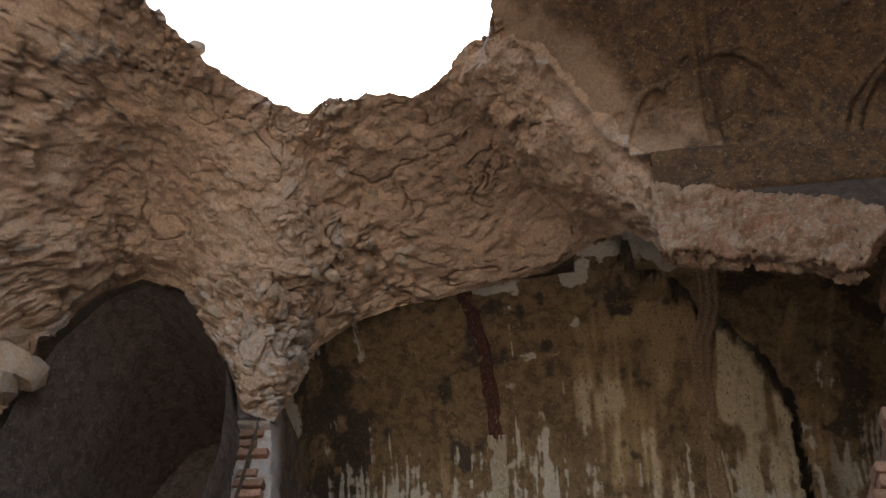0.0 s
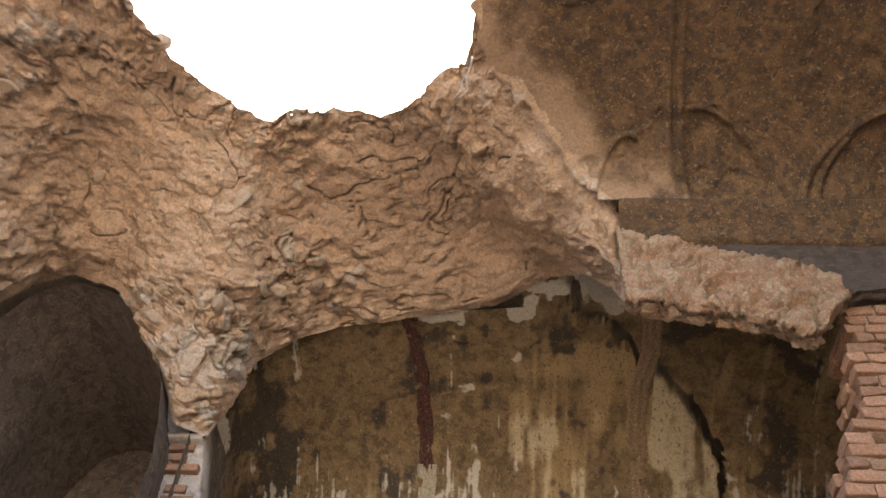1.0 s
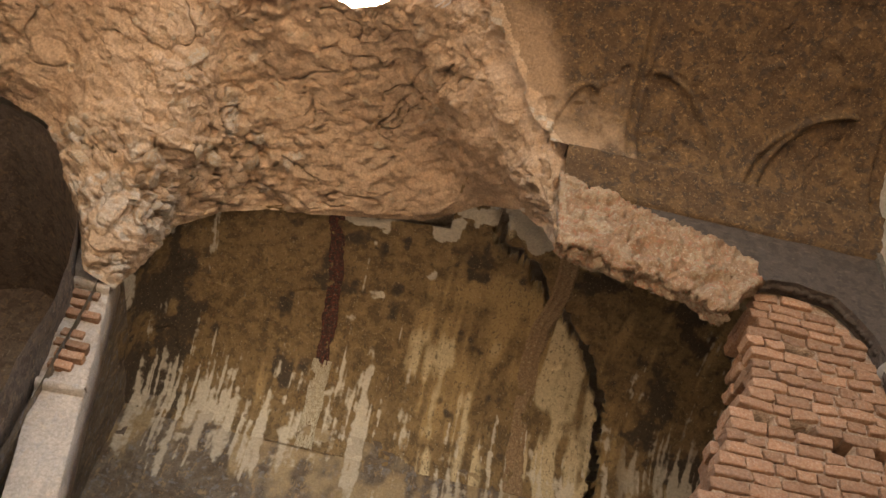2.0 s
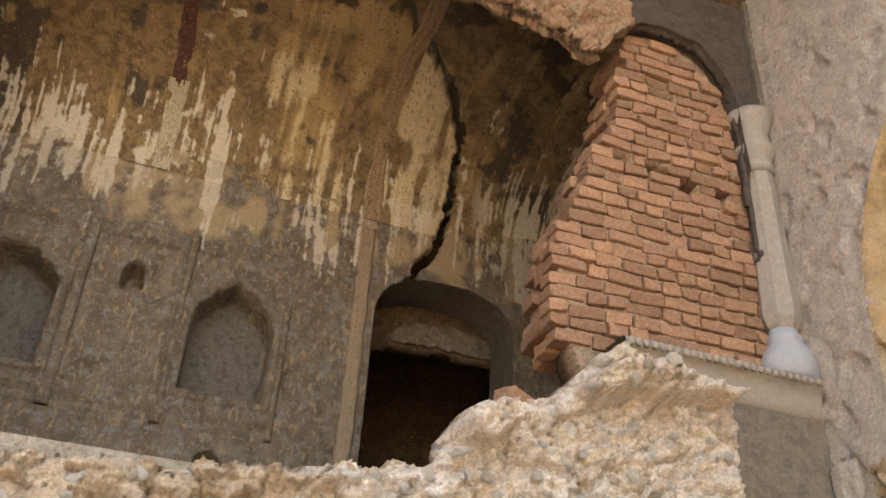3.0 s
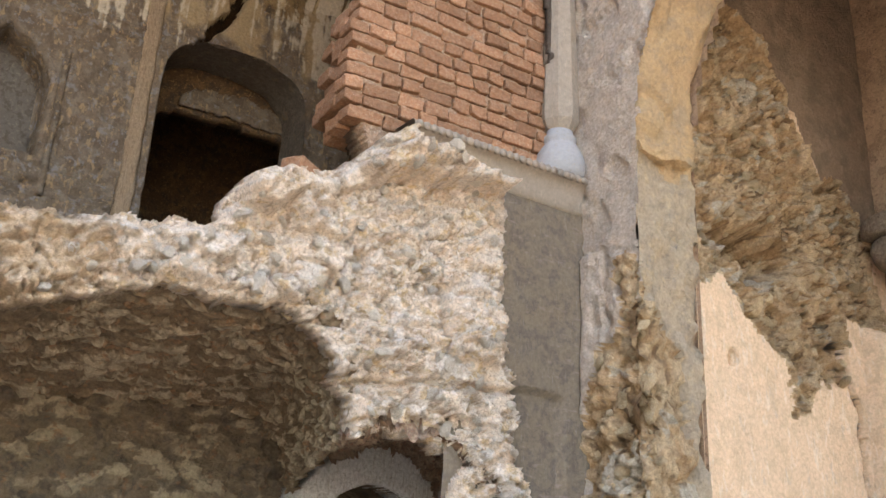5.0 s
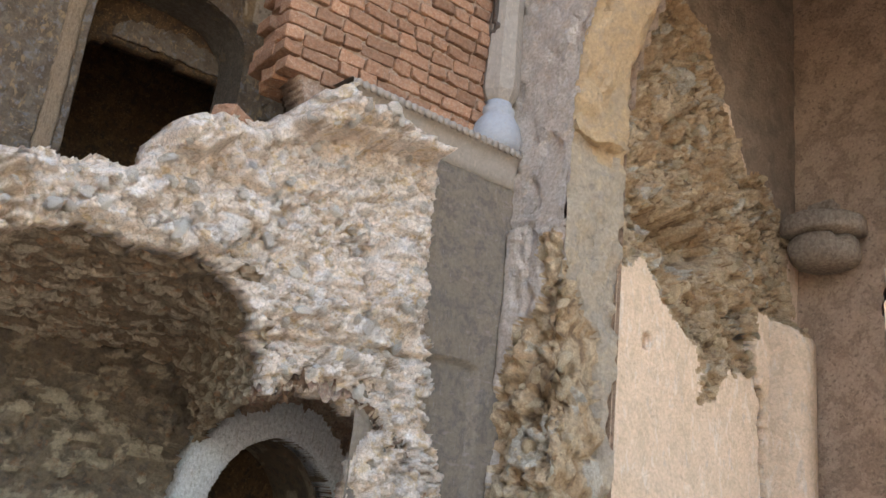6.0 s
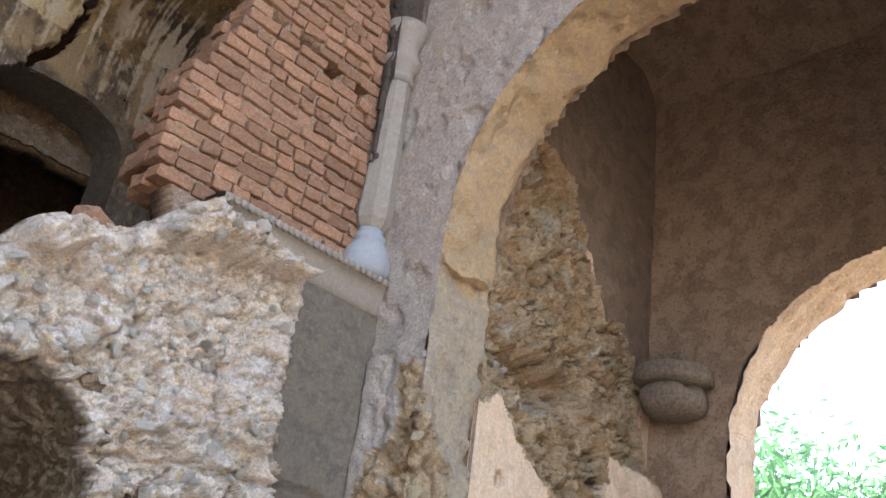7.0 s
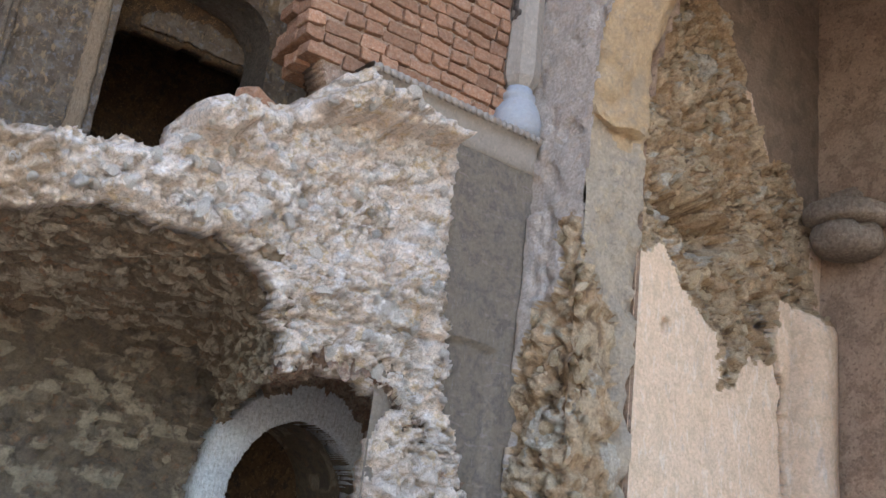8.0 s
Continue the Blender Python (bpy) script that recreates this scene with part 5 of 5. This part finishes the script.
# Dark sheet added behind the putlog holes so that they look dark.
sheet("backing", stack(X, BR_Y + 0.22, Z), plaster_brown, keep=(quad_centre(X - lf) > 0.06) & (quad_centre(Z - tp) < -0.06), back=(0, 0.06, 0), parent=infill)


def brick_mesh(length, seed):
    bm = box(-length / 2, length / 2, -0.055, 0.055, -0.031, 0.031, 0.009)
    bmesh.ops.subdivide_edges(bm, edges=[e_ for e_ in bm.edges if e_.calc_length() > 0.04], cuts=1, use_grid_fill=True)
    for v in bm.verts:
        v.co += noise.noise_vector(v.co * 22 + Vector((seed * 7.1, 0, 0))) * 0.008 + noise.noise_vector(v.co * 70 + Vector((seed, 3, 0))) * 0.002
    me = bpy.data.meshes.new("brick")
    bm.to_mesh(me)
    bm.free()
    me.materials.append(brick_red)
    return me


LONG = [brick_mesh(0.17, k) for k in range(6)]
SHORT = [brick_mesh(0.09, 20 + k) for k in range(6)]
HALF = [brick_mesh(0.125, 40 + k) for k in range(4)]
rnd = random.Random(7)


def lay(meshes, x, y, z, turn=0.0):
    ob = new("brick", rnd.choice(meshes))
    ob.parent = infill
    ob.matrix_basis = pose(x, y, z, rnd.gauss(0, 1.4), rnd.gauss(0, 1.2), turn + rnd.gauss(0, 1.6))
    return ob


row_z, row = 3.40, 0
while row_z < 5.33:
    x = infill_left(row_z) + rnd.uniform(-0.015, 0.045)
    first = True
    while x < 2.03:
        kind = rnd.choices((LONG, SHORT, HALF), (0.36, 0.34, 0.30))[0]
        length = {id(LONG): 0.17, id(SHORT): 0.09, id(HALF): 0.125}[id(kind)]
        cz_, fit_, step_on = row_z + rnd.gauss(0, 0.003), length, length
        for a, b, c, d in HOLES:
            if row_z + 0.028 > c + 0.01 and row_z - 0.028 < d - 0.01 and x < b and x + length > a:
                fit_, step_on = (a - x if x < a else 0.0), b - x
        fit_ = min(fit_, 2.05 - x)
        cx_ = x + fit_ / 2
        if fit_ > 0.035 and cz_ + 0.02 < infill_top(cx_):
            ob = lay(kind, cx_, BR_Y + 0.055 + rnd.gauss(0, 0.006), cz_)
            ob.matrix_basis = ob.matrix_basis @ Matrix.Diagonal((fit_ / length, 1, rnd.uniform(0.82, 1.06), 1))
            if first:
                lay(rnd.choice((LONG, HALF)), cx_ + rnd.uniform(-0.02, 0.05), BR_Y + 0.175, cz_ + rnd.gauss(0, 0.004), rnd.choice((0, 90)))
                lay(HALF, cx_ + rnd.uniform(0.0, 0.05), BR_Y + 0.28, cz_, rnd.choice((0, 90)))
                first = False
        x += step_on + rnd.uniform(0.006, 0.014)
    row_z += COURSE
    row += 1
# a loose brick left on the broken edge
loose = new("loose_brick", brick_mesh(0.12, 77))
loose.matrix_basis = pose(0.74, 3.03, 3.02, 4, 8, 25)
tagged(loose, "loose broken red brick on the rubble edge", "brick")

# ---------------------------------------------------------------- engaged column
column = tagged(new("engaged_column"), "slender pale grey carved stone column with bulbous base", "column")
column.location = (2.105, 3.07, 3.37)
cz = 0.0
for nm, prof, n_ in (
        ("base", [(0.10, 0.0), (0.125, 0.03), (0.128, 0.08), (0.115, 0.14), (0.085, 0.19), (0.075, 0.20), (0.082, 0.215), (0.082, 0.235), (0.066, 0.245), (0.066, 0.27)], 24),
        ("shaft", [(0.062, 0.265), (0.078, 0.285), (0.096, 0.32), (0.099, 0.36), (0.092, 0.6), (0.084, 0.85), (0.078, 1.05), (0.073, 1.17)], 8),
        ("capital", [(0.07, 1.165), (0.088, 1.18), (0.09, 1.20), (0.076, 1.215), (0.08, 1.25), (0.105, 1.29), (0.108, 1.32), (0.088, 1.36), (0.082, 1.42), (0.10, 1.46), (0.118, 1.52), (0.12, 1.56)], 24)):
    bm = turned(prof, n_)
    for v in bm.verts:
        v.co += noise.noise_vector(v.co * 14) * 0.004
    part(nm, bm, base_white if nm == "base" else stone_grey, column, "bluish limewashed base" if nm == "base" else "", smooth=n_ > 8)
for x_, w_ in ((2.165, 0.018),):
    bm = box(x_ - w_, x_ + w_, 3.015, 3.07, 4.9, 5.8, 0.006, 2, 0.004)
    tagged(part("wall_bead", bm, plaster_grey, spandrel), "")

# ---------------------------------------------------------------- corbel in the corner of the bay
corbel = tagged(new("corbel"), "carved round stone corbel in two worn tiers", "corbel")
corbel.location = (4.02, 2.44, 3.28)
bm = turned([(0.08, -0.085), (0.13, -0.075), (0.165, -0.05), (0.185, -0.02), (0.19, 0.03), (0.185, 0.07), (0.165, 0.088), (0.15, 0.095)], 40)
for v in bm.verts:
    around = math.atan2(v.co.y, v.co.x)
    notch = math.exp(-((around + 2.05) / 0.2) ** 2)
    v.co.xy *= 1 - 0.32 * notch * (v.co.z > 0.05 or v.co.z < -0.07)
    v.co += noise.noise_vector(v.co * 9) * 0.014 + noise.noise_vector(v.co * 30) * 0.004
part("lower_tier", bm, stone_brown, corbel, smooth=True)
bm = turned([(0.14, 0.09), (0.20, 0.095), (0.225, 0.105), (0.23, 0.13), (0.228, 0.185), (0.21, 0.198), (0.15, 0.205)], 40)
for v in bm.verts:
    v.co += noise.noise_vector(v.co * 8 + Vector((3, 0, 0))) * 0.014 + noise.noise_vector(v.co * 30) * 0.004
part("upper_tier", bm, stone_brown, corbel, smooth=True)
nest = tagged(part("stone", box(3.88, 4.0, 2.32, 2.46, 3.485, 3.545, 0.02, 2, 0.02, 4), stone_brown, smooth=True), "small worn brown stone lying on the corbel", "stone")

# ---------------------------------------------------------------- wire hanging from the rim
cu = bpy.data.curves.new("hanging_wire", "CURVE")
cu.dimensions, cu.bevel_depth, cu.bevel_resolution = "3D", 0.003, 1
for k_ in range(2):
    sp = cu.splines.new("POLY")
    sp.points.add(15)
    for i in range(16):
        f_ = i / 15
        w_ = 0.012 * math.sin(7 * f_ + k_) + 0.025 * f_ * k_
        sp.points[i].co = (-0.535 - 0.03 * f_ + w_ - 0.05 * max(0, f_ - 0.85) * 6, 2.24 - 0.03 * f_, 6.42 - 0.52 * f_ + 0.02 * math.sin(11 * f_), 1)
wire = new("hanging_wire", cu)
wire_mat = surface("frayed_wire", (0.35, 0.30, 0.25), (), rough=0.6, bump=())
cu.materials.append(wire_mat)
tagged(wire, "thin frayed wire hanging from the roof's broken edge", "wire")

# ---------------------------------------------------------------- trees beyond the outer arch
bark = surface("grey_bark", (0.16, 0.12, 0.09), (((0.08, 0.06, 0.05), "noise", (0.05, 0.05, 0.4), 0.45, 0.6, 0.8),), bump=COARSE)
leaf_mat = surface("green_leaves", (0.09, 0.17, 0.08), (((0.15, 0.25, 0.11), "noise", 0.5, 0.45, 0.6, 0.8), ((0.03, 0.075, 0.03), "noise", 0.25, 0.5, 0.65, 0.7)), rough=0.5, bump=())
lb = leaf_mat.node_tree.nodes["Principled BSDF"]
tr = leaf_mat.node_tree.nodes.new("ShaderNodeBsdfTranslucent")
tr.inputs["Color"].default_value = (0.16, 0.36, 0.16, 1)
ms = leaf_mat.node_tree.nodes.new("ShaderNodeMixShader")
ms.inputs[0].default_value = 0.5
leaf_mat.node_tree.links.new(lb.outputs[0], ms.inputs[1])
leaf_mat.node_tree.links.new(tr.outputs[0], ms.inputs[2])
leaf_mat.node_tree.links.new(ms.outputs[0], leaf_mat.node_tree.nodes["Material Output"].inputs["Surface"])


def tree(x, y, height, spread, seed, leaves):
    rg = np.random.RandomState(seed)
    top = tagged(new("tree"), "leafy green tree in daylight beyond the arch", "tree", group="trees outside")
    top.location = (x, y, 0)
    bm = bmesh.new()

    def limb(a, b, r0, r1, n=7):
        d = (Vector(b) - Vector(a))
        q = d.to_track_quat("Z", "Y").to_matrix().to_4x4()
        bmesh.ops.create_cone(bm, cap_ends=True, segments=n, radius1=r0, radius2=r1, depth=d.length, matrix=Matrix.Translation((Vector(a) + Vector(b)) / 2) @ q)

    limb((0, 0, -0.05), (0.1, 0.05, height * 0.45), 0.13, 0.09, 10)
    tips = []
    for k in range(9):
        a = rg.uniform(0, 6.28)
        base = Vector((0.1, 0.05, height * rg.uniform(0.28, 0.45)))
        tip = Vector((spread * 0.75 * math.cos(a) * rg.uniform(0.5, 1), spread * 0.75 * math.sin(a) * rg.uniform(0.5, 1), height * rg.uniform(0.5, 0.95)))
        limb(base, tip, 0.05, 0.012)
        tips += [tip, base.lerp(tip, 0.65) + Vector(rg.uniform(-0.3, 0.3, 3))]
    part("trunk", bm, bark, top, smooth=True)
    # leaf clumps round the branch tips
    c = np.array([list(t_) for t_ in tips])
    mid = c[rg.randint(0, len(c), leaves)] + rg.normal(0, 1, (leaves, 3)) * np.array([0.38, 0.38, 0.30]) * spread * 0.55
    u = rg.normal(0, 1, (leaves, 3))
    u /= np.linalg.norm(u, axis=1, keepdims=True)
    w = np.cross(u, rg.normal(0, 1, (leaves, 3)))
    w /= np.linalg.norm(w, axis=1, keepdims=True)
    size = rg.uniform(0.04, 0.10, (leaves, 1))
    bend_ = np.cross(u, w) * size * 0.15
    V = np.stack([mid - u * size, mid + w * size * 0.35 + bend_, mid + u * size, mid - w * size * 0.35 + bend_], 1).reshape(-1, 3)
    me = bpy.data.meshes.new("crown")
    me.from_pydata(V, [], np.arange(leaves * 4).reshape(-1, 4))
    link_mesh("crown", me, [leaf_mat], top, False)
    return top


tree(8.4, 3.2, 4.1, 1.9, 1, 14000)
tree(10.6, 1.6, 4.7, 2.0, 2, 12000)
tree(11.5, 5.0, 5.2, 2.2, 3, 12000)
tree(9.6, -0.8, 4.0, 1.8, 4, 4200)

# ---------------------------------------------------------------- single stones that stand proud of the broken faces
ROCKS = [rock(k) for k in range(8)]


def scatter(pts, ok, count, small, large, mat, parent, seed, sink=0.25):
    rg = random.Random(seed)
    meshes = []
    for me in ROCKS:
        m = me.copy()
        m.materials.append(mat)
        meshes.append(m)
    nrm = np.cross(np.gradient(pts, axis=0), np.gradient(pts, axis=1))
    nrm /= np.linalg.norm(nrm, axis=-1, keepdims=True) + 1e-9
    nu, nv = pts.shape[:2]
    done = 0
    while done < count:
        i, j = rg.randrange(nu), rg.randrange(nv)
        if not ok[i, j]:
            continue
        p, n = Vector(pts[i, j]), Vector(nrm[i, j])
        if n.dot(Vector(HALL) - p) < 0:
            n = -n
        size = small + (large - small) * rg.random() ** 2.2
        ob = new("stone", rg.choice(meshes))
        ob.parent = parent
        q = n.to_track_quat("Z", "Y").to_matrix().to_4x4() @ pose(0, 0, 0, rg.gauss(0, 12), rg.gauss(0, 12), rg.uniform(0, 360))
        ob.matrix_basis = Matrix.Translation(p - n * size * sink) @ q @ Matrix.Diagonal((size * rg.uniform(0.8, 1.3), size * rg.uniform(0.7, 1.0), size * 0.8, 1))
        done += 1


scatter(SECTION_PTS, SECTION_IN & (SECTION_PTS[..., 0] > -1.3), 280, 0.02, 0.085, loose_stone, section, 3, 0.12)
scatter(BAY_PTS, BAY_IN, 260, 0.025, 0.10, bay_stone, wall_bay, 5, 0.12)
scatter(PIER_PTS, PIER_IN, 60, 0.03, 0.12, bay_stone, wall_side, 6, 0.15)
vm = (VAULT_PTS[..., 1] > 1.4) & (VAULT_PTS[..., 0] > -4.2) & (fbm(VAULT_PTS, 0.7, 3, 31) < 0.15)
scatter(VAULT_PTS, vm, 260, 0.04, 0.2, vault_stone, broken_vault, 4, 0.25)

# large stones that jut from the rubble beside the left arch
for x_, y_, z_, s_, k_ in ((-3.70, 3.66, 6.06, 0.40, 0), (-3.98, 3.6, 6.36, 0.36, 3), (-3.86, 3.62, 5.72, 0.36, 2), (-3.30, 3.60, 6.52, 0.42, 5), (-3.02, 3.55, 6.52, 0.26, 6), (-2.76, 3.52, 6.42, 0.24, 1), (-4.1, 3.55, 5.95, 0.34, 4), (-3.78, 3.68, 5.45, 0.42, 1), (-3.82, 3.68, 5.15, 0.46, 5), (-3.80, 3.70, 4.85, 0.42, 2)):
    me = ROCKS[k_].copy()
    me.materials.append(vault_stone)
    ob = new("stone", me)
    ob.parent = broken_vault
    ob.matrix_basis = pose(x_, y_, z_, 40 + 31 * k_, 17 * k_, 53 * k_) @ Matrix.Diagonal((s_ * 1.15, s_, s_ * 0.85, 1))
